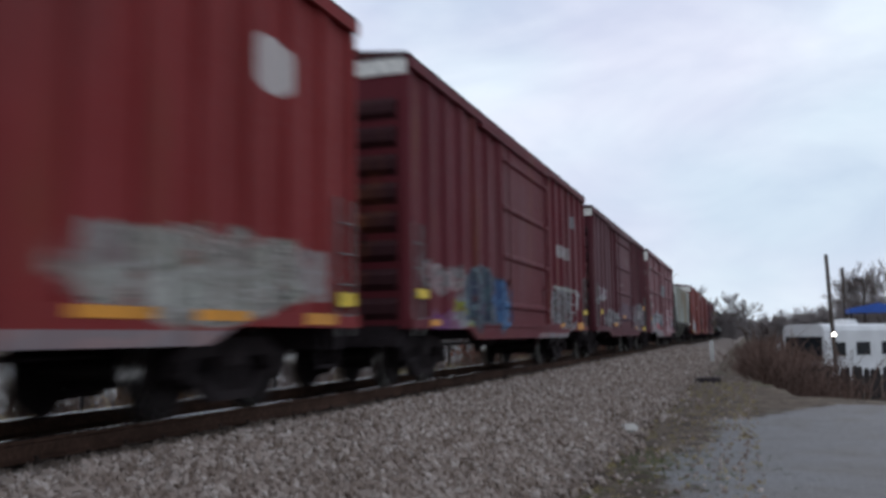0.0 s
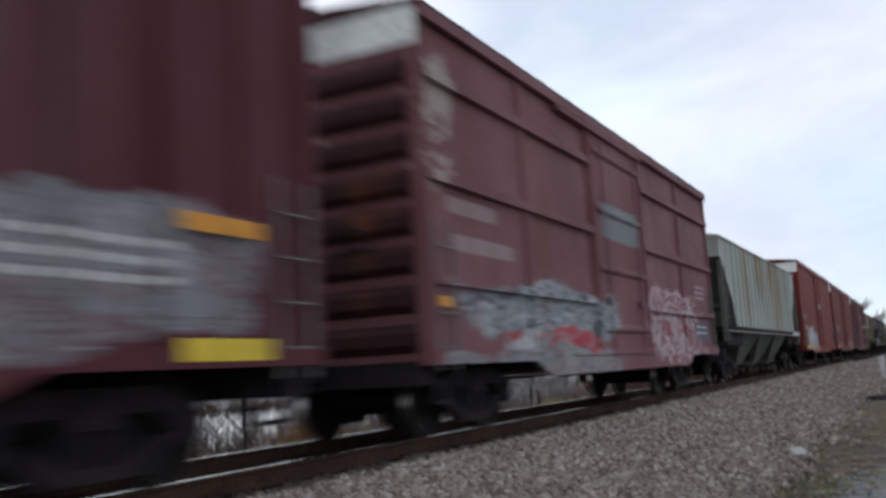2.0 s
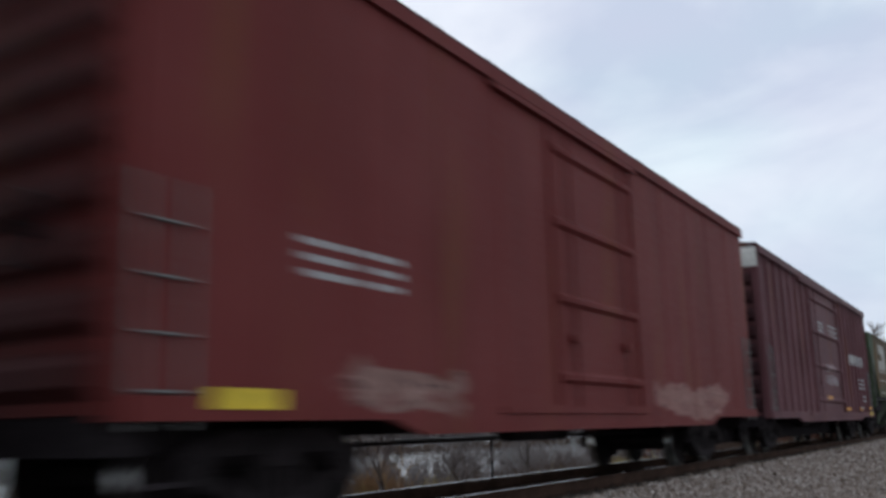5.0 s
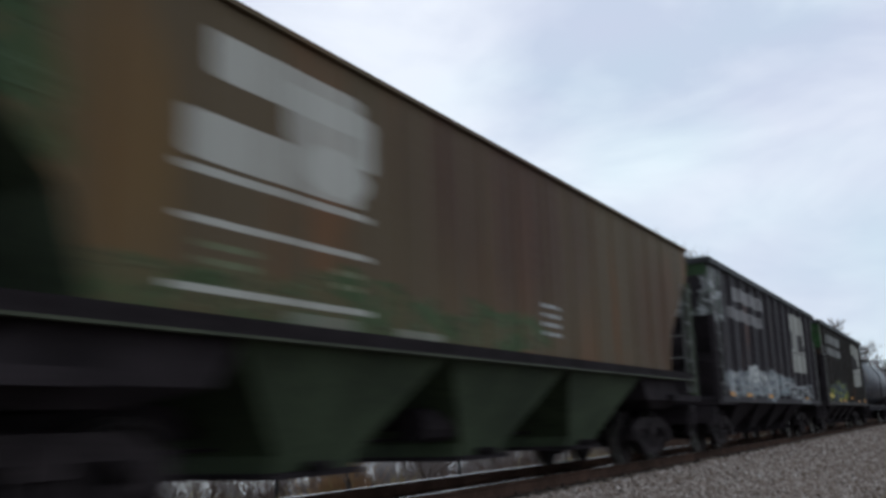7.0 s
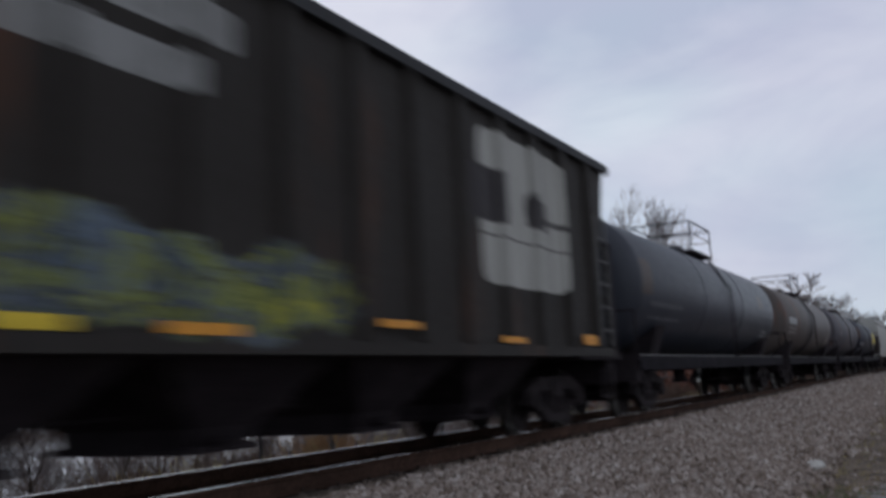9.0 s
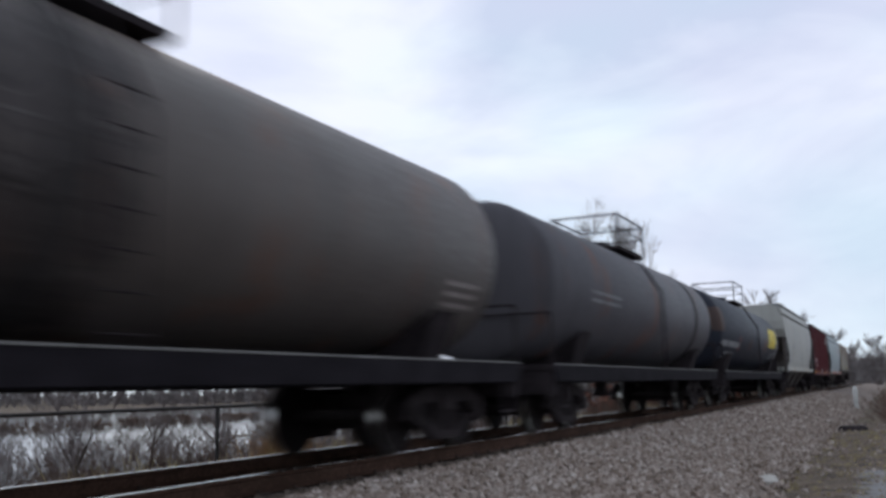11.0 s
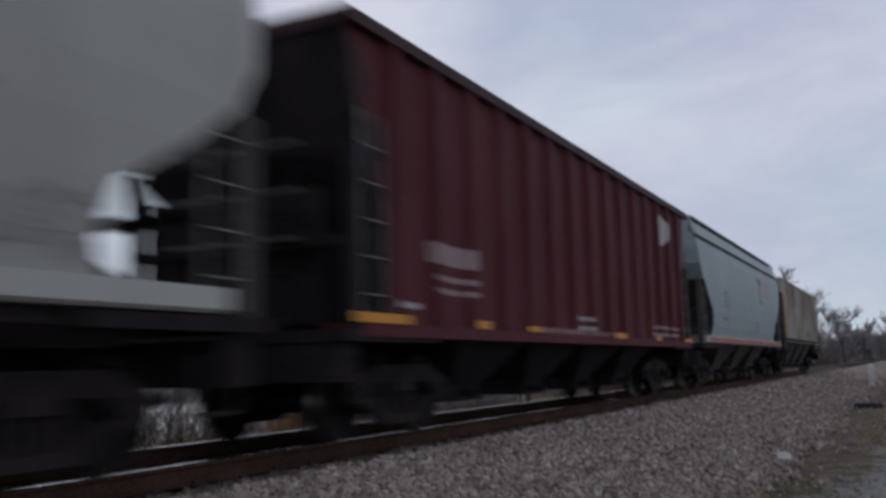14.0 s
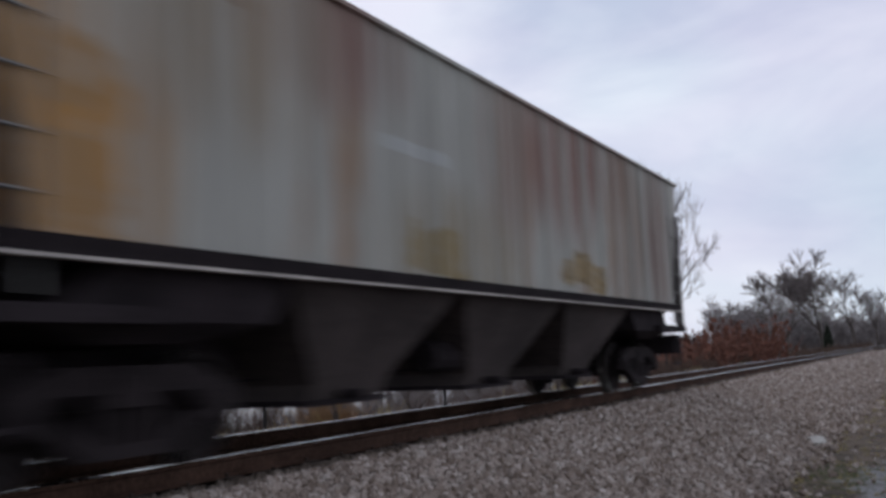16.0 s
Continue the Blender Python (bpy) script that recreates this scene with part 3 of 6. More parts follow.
def boxcar(y0, y1, zt, label, paint, end_paint, door, style="posts", marks=(), zs=0.9, belly=0.72, cap=0.52, sill=(0.72, 1.02, 0.18)):
    car, L = start_car("boxcar", y0, y1, label, "boxcar")
    hw, h = 1.6, L / 2
    wall = hw - 0.07
    part("body", loft(bmesh.new(), [(zs + 0.05, wall, -h, h), (zt - 0.02, wall, -h, h)]), paint, car)
    # roof: low ridge, cross seams
    bm = bmesh.new()
    prism(bm, [(-hw - 0.02, zt - 0.06), (hw + 0.02, zt - 0.06), (hw + 0.02, zt), (0, zt + 0.17), (-hw - 0.02, zt)], -h - 0.04, h + 0.04)
    n = int(L / 1.2)
    for i in range(n + 1):
        a = -h + 0.02 + i * (L - 0.12) / n
        prism(bm, [(-hw, zt), (0, zt + 0.175), (hw, zt), (hw, zt + 0.04), (0, zt + 0.215), (-hw, zt + 0.04)], a, a + 0.08)
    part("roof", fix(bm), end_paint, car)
    bm = bmesh.new()
    for s in (-1, 1):
        cube(bm, s * hw - 0.035, s * hw + 0.035, -h, h, zt - 0.2, zt - 0.05)
    part("top_chord", fix(bm), paint, car)
    bm = bmesh.new()
    for s in (-1, 1):
        prism(bm, [(-h, zs + 0.16), (-h, zs), (-h + 2.9, zs), (-h + 3.4, belly), (h - 3.4, belly), (h - 2.9, zs), (h, zs), (h, zs + 0.16)], s * hw - 0.04, s * hw + 0.03, "x")
    part("side_sill", fix(bm), paint, car)
    d0, d1 = door
    for a, b in ((-h + 0.08, d0 - 0.15), (d1 + 0.15, h - 0.08)):
        if style == "posts":
            m = max(2, round((b - a) / 0.86))
            for i in range(m + 1):
                side_post(car, paint, wall, a + (b - a) * i / m, 0.09, 0.07, zs + 0.1, zt - 0.15)
        elif style == "smooth":
            part("side_sheet", cube(bmesh.new(), wall, hw - 0.018, a - 0.06, b + 0.06, zs + 0.1, zt - 0.15), paint, car)
            for i in range(1, 5):
                side_post(car, paint, hw - 0.018, a + (b - a) * i / 5, 0.05, 0.01, zs + 0.1, zt - 0.15, "sheet_seam")
        else:
            m = 2
            for i in range(m + 1):
                side_post(car, paint, wall, a + (b - a) * i / m, 0.045, 0.06, zs + 0.1, zt - 0.15)
            for z in (zt - 0.85, zt - 2.05, zt - 3.25):
                part("side_rail", cube(bmesh.new(), wall, hw + 0.02, a, b, z - 0.06, z + 0.06), paint, car)
    # door with horizontal ribs, lock rods and tracks
    bm = bmesh.new()
    cube(bm, wall - 0.02, hw - 0.02, d0, d1, zs + 0.12, zt - 0.28)
    dr = part("door", fix(bm), paint, car, "steel sliding door with pressed ribs")
    for i in range(4):
        z = zs + 0.5 + i * (zt - zs - 1.1) / 3
        part("door_rib", prism(bmesh.new(), [(hw - 0.02, z - 0.08), (hw + 0.035, z - 0.03), (hw + 0.035, z + 0.03), (hw - 0.02, z + 0.08)], d0 + 0.06, d1 - 0.06), paint, dr)
    for a in (d0 + 0.45, d1 - 0.5):
        bm = bmesh.new()
        tube(bm, (hw + 0.04, a, zs + 0.15), (hw + 0.04, a, zt - 0.35), 0.02, n=6)
        cube(bm, hw + 0.01, hw + 0.07, a - 0.12, a + 0.12, zs + 0.95, zs + 1.05)
        part("lock_rod", fix(bm), paint, dr)
    for a in (d0 - 0.09, d1 + 0.01):
        part("door_post", cube(bmesh.new(), wall, hw + 0.02, a, a + 0.08, zs + 0.08, zt - 0.15), paint, car)
    for z in (zs + 0.06, zt - 0.3):
        part("door_track", cube(bmesh.new(), hw - 0.05, hw + 0.06, d0 - 1.6, d1 + 0.2, z, z + 0.07), paint, car)
    # corrugated ends, their pale top panel
    for s in (-1, 1):
        for i in range(8):
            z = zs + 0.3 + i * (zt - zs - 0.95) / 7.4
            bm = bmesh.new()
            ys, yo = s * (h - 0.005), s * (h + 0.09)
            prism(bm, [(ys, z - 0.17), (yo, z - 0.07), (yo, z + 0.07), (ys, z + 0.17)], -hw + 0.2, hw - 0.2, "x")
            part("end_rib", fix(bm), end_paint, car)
        e0, e1 = sorted((s * h, s * (h + 0.03)))
        part("end_cap", cube(bmesh.new(), -hw + 0.03, hw - 0.03, e0, e1, zt - cap, zt - 0.06), m_roof, car, "pale steel end panel under the roof")
        for a in (-hw + 0.04, hw - 0.16):
            part("corner_post", cube(bmesh.new(), a, a + 0.12, min(s * h, s * (h + 0.05)), max(s * h, s * (h + 0.05)), zs, zt - cap - 0.01), paint, car)
    for a in (-h + 0.12, h - 0.56):
        ladder(car, (hw - 0.04, a, 0), 1.05, 2.4)
    brake_wheel(car, -h, 2.2, m_under)
    for a in (-0.55 * h, -0.2 * h, 0.2 * h, 0.55 * h):
        part("cross_bearer", cube(bmesh.new(), -hw + 0.1, hw - 0.1, a - 0.08, a + 0.08, zs - 0.12, zs + 0.05), m_under, car)
    tape(car, L, hw + 0.032, marks)
    running_gear(car, L, h - 2.05, sill[:2], sill[2])
    return car


def bay(car, y, w, z0, z1, x, mat, gate=0.42):
    """A discharge hopper: slopes down to a gate."""
    bm = bmesh.new()
    loft(bm, [(z0, x * 0.6, y - gate, y + gate), (z0 + 0.15, x * 0.65, y - gate, y + gate), (z1, x, y - w, y + w)])
    ob = part("hopper_bay", fix(bm), mat, car)
    bm = bmesh.new()
    cube(bm, -x * 0.66, x * 0.66, y - gate - 0.07, y + gate + 0.07, z0 - 0.06, z0)
    tube(bm, (x * 0.62, y - 0.1, z0 + 0.04), (x * 0.8, y - 0.1, z0 + 0.04), 0.05, n=8)
    part("discharge_gate", fix(bm), m_under, ob)


def hopper_end(car, L, paint, hw, z_top, z_deck=1.2):
    """End frames: corner posts, braces, platform, ladder and the sloped sheet behind."""
    h = L / 2
    for s in (-1, 1):
        for x in (-hw + 0.02, hw - 0.14):
            part("corner_post", cube(bmesh.new(), x, x + 0.12, min(s * (h - 0.28), s * (h - 0.14)), max(s * (h - 0.28), s * (h - 0.14)), z_deck, z_top), paint, car)
        part("end_platform", cube(bmesh.new(), -hw + 0.02, hw - 0.02, min(s * (h - 1.9), s * h), max(s * (h - 1.9), s * h), z_deck - 0.12, z_deck), m_under, car)
        bm = bmesh.new()
        for x in (-0.55, 0.55):
            tube(bm, (x, s * (h - 0.2), z_deck), (x, s * (h - 0.5), z_top), 0.05, n=6)
            tube(bm, (x, s * (h - 0.25), z_deck + 0.1), (x, s * (h - 1.7), 2.0), 0.05, n=6)
        cube(bm, -hw + 0.05, hw - 0.05, min(s * (h - 0.3), s * (h - 0.16)), max(s * (h - 0.3), s * (h - 0.16)), z_deck + 0.85, z_deck + 0.95)
        part("end_frame", fix(bm), m_under, car)
        if s < 0:
            part("brake_panel", cube(bmesh.new(), -1.4, 1.05, -h + 0.3, -h + 0.36, z_deck, z_deck + 1.5), m_under, car)
        ladder(car, (hw - 0.08, -h + 0.32 if s < 0 else h - 0.74, 0), 1.5, 3.3)
        bm = bmesh.new()
        for z in (2.1, 2.6, 3.1):
            tube(bm, (-0.9, s * (h - 0.12), z), (0.9, s * (h - 0.12), z), 0.016, n=5)
        part("grab_iron", fix(bm), m_rung, car)
    brake_wheel(car, -h + 0.2, 2.0, m_under)


def shade_ends(ob, mat, top):
    """Paints shade on the sloped end sheets under the roof's end: a darker material."""
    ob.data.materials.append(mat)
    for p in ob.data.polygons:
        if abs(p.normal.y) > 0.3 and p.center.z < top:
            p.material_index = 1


def covered_hopper(y0, y1, zt, label, paint, under, ribs=0, curved=False, stripe=None, marks=(), cut=(1.75, 1.5), rib=0.05, pale_end=False):
    car, L = start_car("covered_hopper", y0, y1, label, "covered hopper")
    h, hw = L / 2, 1.55
    a = h - 0.12
    if curved:
        zs = 1.38
        rows = [(1.36, 1.42, a - 1.5), (1.7, 1.5, a - 1.65), (2.1, 1.545, a - 1.5), (2.5, 1.57, a - 0.85), (2.9, 1.575, a - 0.3), (3.3, 1.56, a - 0.05), (3.7, 1.53, a), (3.97, 1.485, a)]
        shade_ends(part("body", fix(loft(bmesh.new(), [(z, x, -y, y) for z, x, y in rows])), paint, car), under[0], 2.95)
        part("roof_fascia", fix(loft(bmesh.new(), [(3.97, 1.42, -a, a), (4.08, 1.42, -a, a), (4.08, 1.5, -a, a), (zt, 1.36, -a, a), (zt + 0.1, 0.8, -a, a)])), paint, car)
        # dark bar laid in the groove, standing for the shadow under the roof's edge
        part("fascia_groove", cube(bmesh.new(), 1.40, 1.47, -a + 0.02, a - 0.02, 3.972, 4.078), under[0], car)
        z0, z1 = 1.22, 1.42
        sill_paint = car_paint("pale_sill_paint", (0.4, 0.4, 0.37), rust=(0.22, 0.12, 0.05), rusty=0.5, streak=0.2)
        part("side_sill", fix(loft(bmesh.new(), [(z0, 1.52, -h + 0.5, h - 0.5), (z0 + 0.03, 1.56, -h + 0.5, h - 0.5), (z1, 1.56, -h + 0.5, h - 0.5)])), sill_paint, car, "pale painted side sill")
        if stripe:
            part("sill_stripe", cube(bmesh.new(), 1.56, 1.566, -h + 0.9, h - 0.7, z0 + 0.05, z1 - 0.05), stripe, car, "faded red stripe")
        # running boards with curled ends along the roof's edge
        bm = bmesh.new()
        cube(bm, 0.95, 1.36, -h + 0.3, h - 0.4, zt + 0.12, zt + 0.16)
        for i in range(15):
            y = -h + 0.5 + i * (L - 1.2) / 14
            cube(bm, 1.0, 1.32, y, y + 0.05, zt + 0.0, zt + 0.12)
        for s in (-1, 1):
            y = s * (h - 0.4)
            for p, q in (((1.34, y, zt + 0.16), (1.34, y + s * 0.25, zt + 0.1)), ((1.34, y + s * 0.25, zt + 0.1), (1.34, y + s * 0.33, zt - 0.2)), ((1.34, y + s * 0.33, zt - 0.2), (1.36, y + s * 0.2, zt - 0.4))):
                tube(bm, p, q, 0.03, n=5)
        part("running_board", fix(bm), m_grate, car)
    else:
        zs = 1.6
        rows = [(zs, a - cut[0]), (2.35, a - cut[1]), (3.6, a - 0.08), (zt, a)]
        shade_ends(part("body", fix(loft(bmesh.new(), [(z, hw - 0.05, -y, y) for z, y in rows])), paint, car), under[0], 3.3)
        part("roof", fix(loft(bmesh.new(), [(zt, hw, -a - 0.03, a + 0.03), (zt + 0.05, hw, -a - 0.03, a + 0.03), (zt + 0.2, 0.8, -a, a)])), paint, car)
        bm = bmesh.new()
        cube(bm, -0.35, 0.35, -h + 0.2, h - 0.2, zt + 0.26, zt + 0.3)
        cube(bm, -0.95, -0.4, h - 0.9, h - 0.2, zt + 0.26, zt + 0.3)
        cube(bm, 0.4, 0.95, h - 0.9, h - 0.2, zt + 0.26, zt + 0.3)
        for i in range(9):
            y = -h + 0.6 + i * (L - 1.2) / 8
            cube(bm, -0.4, 0.4, y, y + 0.05, zt + 0.15, zt + 0.27)
        part("running_board", fix(bm), m_under, car)
        bm = bmesh.new()
        for i in range(5):
            y = -h + 1.8 + i * (L - 3.6) / 4
            tube(bm, (0.62, y, zt + 0.12), (0.62, y, zt + 0.3), 0.28, n=14)
        part("hatch_row", fix(bm), paint, car)
        for i in range(ribs):
            side_post(car, paint, hw - 0.05, -a + 1.85 + i * (2 * a - 3.7) / (ribs - 1), 0.06, rib, zs, zt - 0.02)
        part("side_sill", fix(loft(bmesh.new(), [(zs - 0.1, hw - 0.02, -h + 0.4, h - 0.4), (zs + 0.03, hw + 0.012, -h + 0.4, h - 0.4)])), m_under, car, "grimy dark side sill")
        part("sill_edge", cube(bmesh.new(), hw - 0.06, hw + 0.03, -h + 0.4, h - 0.4, zs - 0.125, zs - 0.1), under[1], car, "scuffed bright lower edge")
        if pale_end:
            part("sill_end", cube(bmesh.new(), hw - 0.02, hw + 0.034, h - 2.4, h - 0.42, zs - 0.098, zs + 0.034), under[1], car, "bare pale end of the sill")
    # three pockets and a slope sheet at each end
    nb = 3
    for i in range(nb):
        y = (i - 1) * (L - 6.6) / nb
        bay(car, y, (L - 6.6) / nb / 2 - 0.06, 0.40, zs - 0.1, 1.4, under[0], 0.62)
    for s in (-1, 1):
        part("body_bolster", fix(loft(bmesh.new(), [(0.95, 1.2, s * (h - 1.9) - 0.5, s * (h - 1.9) + 0.5), (1.1, 1.4, s * (h - 2.0) - 1.1, s * (h - 2.0) + 1.1), (zs - 0.1, 1.4, s * (h - 2.4) - 1.0, s * (h - 2.4) + 1.0)])), m_under, car)
    # end posts take the dark under colour too, the recess's shade in paint
    hopper_end(car, L, under[0], hw, 3.5 if not curved else 2.9)
    tape(car, L, hw + 0.022, marks)
    running_gear(car, L, h - 1.9)
    return car


def open_hopper(y0, y1, zt, label, paint, dark, ribs, marks=(), shade_top=9.0):
    car, L = start_car("open_hopper", y0, y1, label, "open hopper")
    h, hw = L / 2, 1.55
    wall = hw - 0.09
    rows = [(1.2, h - 0.9), (2.25, h - 0.9), (3.05, h - 0.4), (zt, h - 0.05)]
    bm = loft(bmesh.new(), [(z, wall, -y, y) for z, y in rows] + [(zt, wall - 0.06, -h + 0.12, h - 0.12), (zt - 0.9, wall - 0.1, -h + 0.5, h - 0.5)])
    # end sheets below this height are painted dark for the shade there
    shade_ends(part("body", fix(bm), paint, car), m_under, shade_top)
    bm = bmesh.new()
    for s in (-1, 1):
        cube(bm, s * (hw - 0.05) - 0.06, s * (hw - 0.05) + 0.06, -h, h, zt - 0.1, zt + 0.04)
        y0_, y1_ = sorted((s * (h - 0.1), s * h))
        cube(bm, -hw + 0.1, hw - 0.1, y0_, y1_, zt - 0.1, zt + 0.04)
    part("top_chord", fix(bm), dark, car)
    part("side_sill", fix(loft(bmesh.new(), [(1.08, hw, -h + 0.3, h - 0.3), (1.22, hw, -h + 0.3, h - 0.3)])), paint, car)
    for i in range(ribs):
        side_post(car, paint, wall, -h + 1.02 + i * (L - 2.04) / (ribs - 1), 0.11, 0.09, 1.2, zt - 0.08)
    for i in range(4):
        bay(car, (i - 1.5) * (L - 5.6) / 4, (L - 5.6) / 8 - 0.1, 0.36, 1.1, 1.3, m_under)
    for s in (-1, 1):
        bm = bmesh.new()
        prism(bm, [(s * (h - 0.95), 2.2), (s * (h - 0.42), 3.05), (s * (h - 0.5), 3.05), (s * (h - 1.1), 2.2)], -wall + 0.02, wall - 0.02, "x")
        part("slope_sheet", fix(bm), m_under, car)
    hopper_end(car, L, m_under, hw, 3.0, 1.15)
    tape(car, L, hw + 0.003, marks)
    running_gear(car, L, h - 1.85)
    return car


def tank_car(y0, y1, label, paint, r=1.41, zc=2.575, bands=(), band_mat=None, inset=0.4):
    car, L = start_car("tank_car", y0, y1, label, "tank car")
    h = L / 2
    n, bm, rings = 40, bmesh.new(), []
    a = h - inset
    prof = [(-a - 0.32 * math.cos(t), r * math.sin(t)) for t in [math.pi / 2 * i / 6 for i in range(1, 7)]]
    prof = prof + [(-y, rr) for y, rr in prof[::-1]]
    for y, rr in prof:
        rings.append([bm.verts.new((rr * math.sin(2 * math.pi * i / n), y, zc + rr * math.cos(2 * math.pi * i / n))) for i in range(n)])
    for p, q in zip(rings, rings[1:]):
        for i in range(n):
            bm.faces.new((p[i], p[(i + 1) % n], q[(i + 1) % n], q[i])).smooth = True
    bm.faces.new(rings[0]), bm.faces.new(rings[-1])
    part("shell", fix(bm), paint, car)
    for y, w, dr in bands:
        bm = bmesh.new()
        tube(bm, (0, y - w / 2, zc), (0, y + w / 2, zc), r + dr, n=40)
        part("band", fix(bm), band_mat or paint, car)
    zt = zc + r
    bm = bmesh.new()
    tube(bm, (0, 0, zt - 0.1), (0, 0, zt + 0.12), 0.36, n=18)
    tube(bm, (0, 0, zt + 0.12), (0, 0, zt + 0.17), 0.4, n=18)
    tube(bm, (0, 0.75, zt - 0.05), (0, 0.75, zt + 0.22), 0.1, n=10)
    part("manway", fix(bm), paint, car)
    pa, pb = -0.75, 1.6
    for xa, xb in ((0.45, 0.8), (-0.8, -0.45)):
        part("top_platform", cube(bmesh.new(), xa, xb, pa, pb, zt - 0.1, zt - 0.02), m_under, car)
    loop = [(-0.8, pa), (0.8, pa), (0.8, pb), (-0.8, pb)]
    for x, y in loop:
        part("railing_post", fix(tube(bmesh.new(), (x, y, zt - 0.05), (x, y, zt + 0.72), 0.022, n=6)), m_under, car)
    for z, rad in ((0.4, 0.014), (0.72, 0.022)):
        for (xa, ya), (xb, yb) in zip(loop, loop[1:] + loop[:1]):
            part("handrail", fix(tube(bmesh.new(), (xa, ya, zt + z), (xb, yb, zt + z), rad, n=6)), m_under, car)
    bm = bmesh.new()
    for y in (0.25, 0.65):
        tube(bm, (r + 0.06, y, 1.1), (r + 0.06, y, zc + 0.3), 0.014, n=5)
        tube(bm, (r + 0.06, y, zc + 0.3), (0.82, y, zt), 0.014, n=5)
    for i in range(7):
        z = 1.2 + i * 0.3
        tube(bm, (r + 0.06, 0.25, z), (r + 0.06, 0.65, z), 0.01, n=5)
    part("ladder", fix(bm), m_under, car)
    for s in (-1, 1):
        y = s * (h - 2.2)
        bm = bmesh.new()
        prism(bm, [(-1.1, 1.1), (1.1, 1.1), (1.32, zc - 0.85), (1.0, zc - 1.05), (0, zc - 1.35), (-1.0, zc - 1.05), (-1.32, zc - 0.85)], y - 0.3, y + 0.3)
        part("saddle", fix(bm), m_under, car)
        ya, yb = sorted((s * (h - 1.3), s * h))
        part("end_platform", cube(bmesh.new(), -1.45, 1.45, ya, yb, 1.02, 1.12), m_under, car)
        bm = bmesh.new()
        for x in (-1.4, 1.4):
            tube(bm, (x, s * (h - 0.08), 1.1), (x, s * (h - 0.08), 1.95), 0.02, n=5)
        for z in (1.95,):
            tube(bm, (-1.4, s * (h - 0.08), z), (1.4, s * (h - 0.08), z), 0.02, n=5)
        part("end_handrail", fix(bm), m_under, car)
    part("side_channel", cube(bmesh.new(), 1.42, 1.455, -h + 0.1, h - 0.1, 0.84, 1.1), m_frame, car)
    part("side_rail", cube(bmesh.new(), 1.42, 1.465, -h + 0.1, h - 0.1, 1.1, 1.122), m_rung, car, "scuffed bright edge along the frame")
    bm = bmesh.new()
    for s in (-1, 1):
        cube(bm, min(s * 0.9, s * 1.4), max(s * 0.9, s * 1.4), -h + 0.2, h - 0.2, 0.82, 1.09)
    part("side_frame", fix(bm), m_frame, car)
    bm = bmesh.new()
    tube(bm, (0, 0, 0.55), (0, 0, 1.2), 0.16, n=10)
    tube(bm, (0, 0, 0.5), (0, 0, 0.6), 0.22, n=10)
    part("outlet_valve", fix(bm), m_under, car)
    running_gear(car, L, h - 1.7, (0.84, 1.1), 0.3, False)
    return car


# ---- the train, from its first car in view to its last ----
BOX_RED, BOX_DARK, BOX_PURPLE = (0.20, 0.025, 0.025), (0.115, 0.020, 0.027), (0.165, 0.068, 0.076)
Y, O = m_yellow, m_orange
# side reds darkened to carry the ends' shade; end ribs and roofs wear them
end_red_shaded = car_paint("shaded_red_end_paint", (0.075, 0.018, 0.018), rusty=0.35)
end_dark_shaded = car_paint("shaded_dark_end_paint", (0.042, 0.015, 0.018), rusty=0.35)

boxcar(-4.8, 10.58, 4.92, "red steel boxcar with a white emblem and grey graffiti",
       car_paint("boxcar_red", BOX_RED, patches=[
           (5.15, 6.05, 3.4, 4.05, [WHITE], "oval"),
           (-1.0, 3.0, 2.6, 5.2, [(0.16, 0.035, 0.035)], "run"), (0.6, 7.4, 0.7, 0.86, [(0.3, 0.26, 0.26), GREY], "sign"), (6.2, 6.9, 1.52, 1.56, [PALE], "sign"), (6.3, 6.9, 1.3, 1.36, [PALE], "sign"), (5.4, 6.1, 1.05, 1.4, [BLACK, (0.05, 0.05, 0.05)], "spray"),
           (2.6, 6.4, 0.98, 1.8, [(0.31, 0.31, 0.28), (0.2, 0.21, 0.19), (0.34, 0.34, 0.31), (0.25, 0.27, 0.23)], "spray"), (2.6, 3.3, 1.3, 1.8, [(0.24, 0.22, 0.21), (0.2, 0.15, 0.15)], "spray"), (3.2, 5.4, 1.1, 1.5, [(0.38, 0.38, 0.35), (0.28, 0.29, 0.26)], "spray"), (6.2, 7.0, 1.2, 1.75, [(0.3, 0.27, 0.26), (0.2, 0.17, 0.17)], "spray"),
           (-6.0, 0.5, 1.0, 1.9, [PALE, GREY, BLUE], "spray")]), end_red_shaded, (-2.2, 1.6),
       marks=[(7.05, 1.16, 0.5, 0.17, Y), (2.5, 0.95, 1.0, 0.1, O), (4.1, 0.95, 0.9, 0.1, O), (6.2, 0.93, 0.8, 0.13, O)])
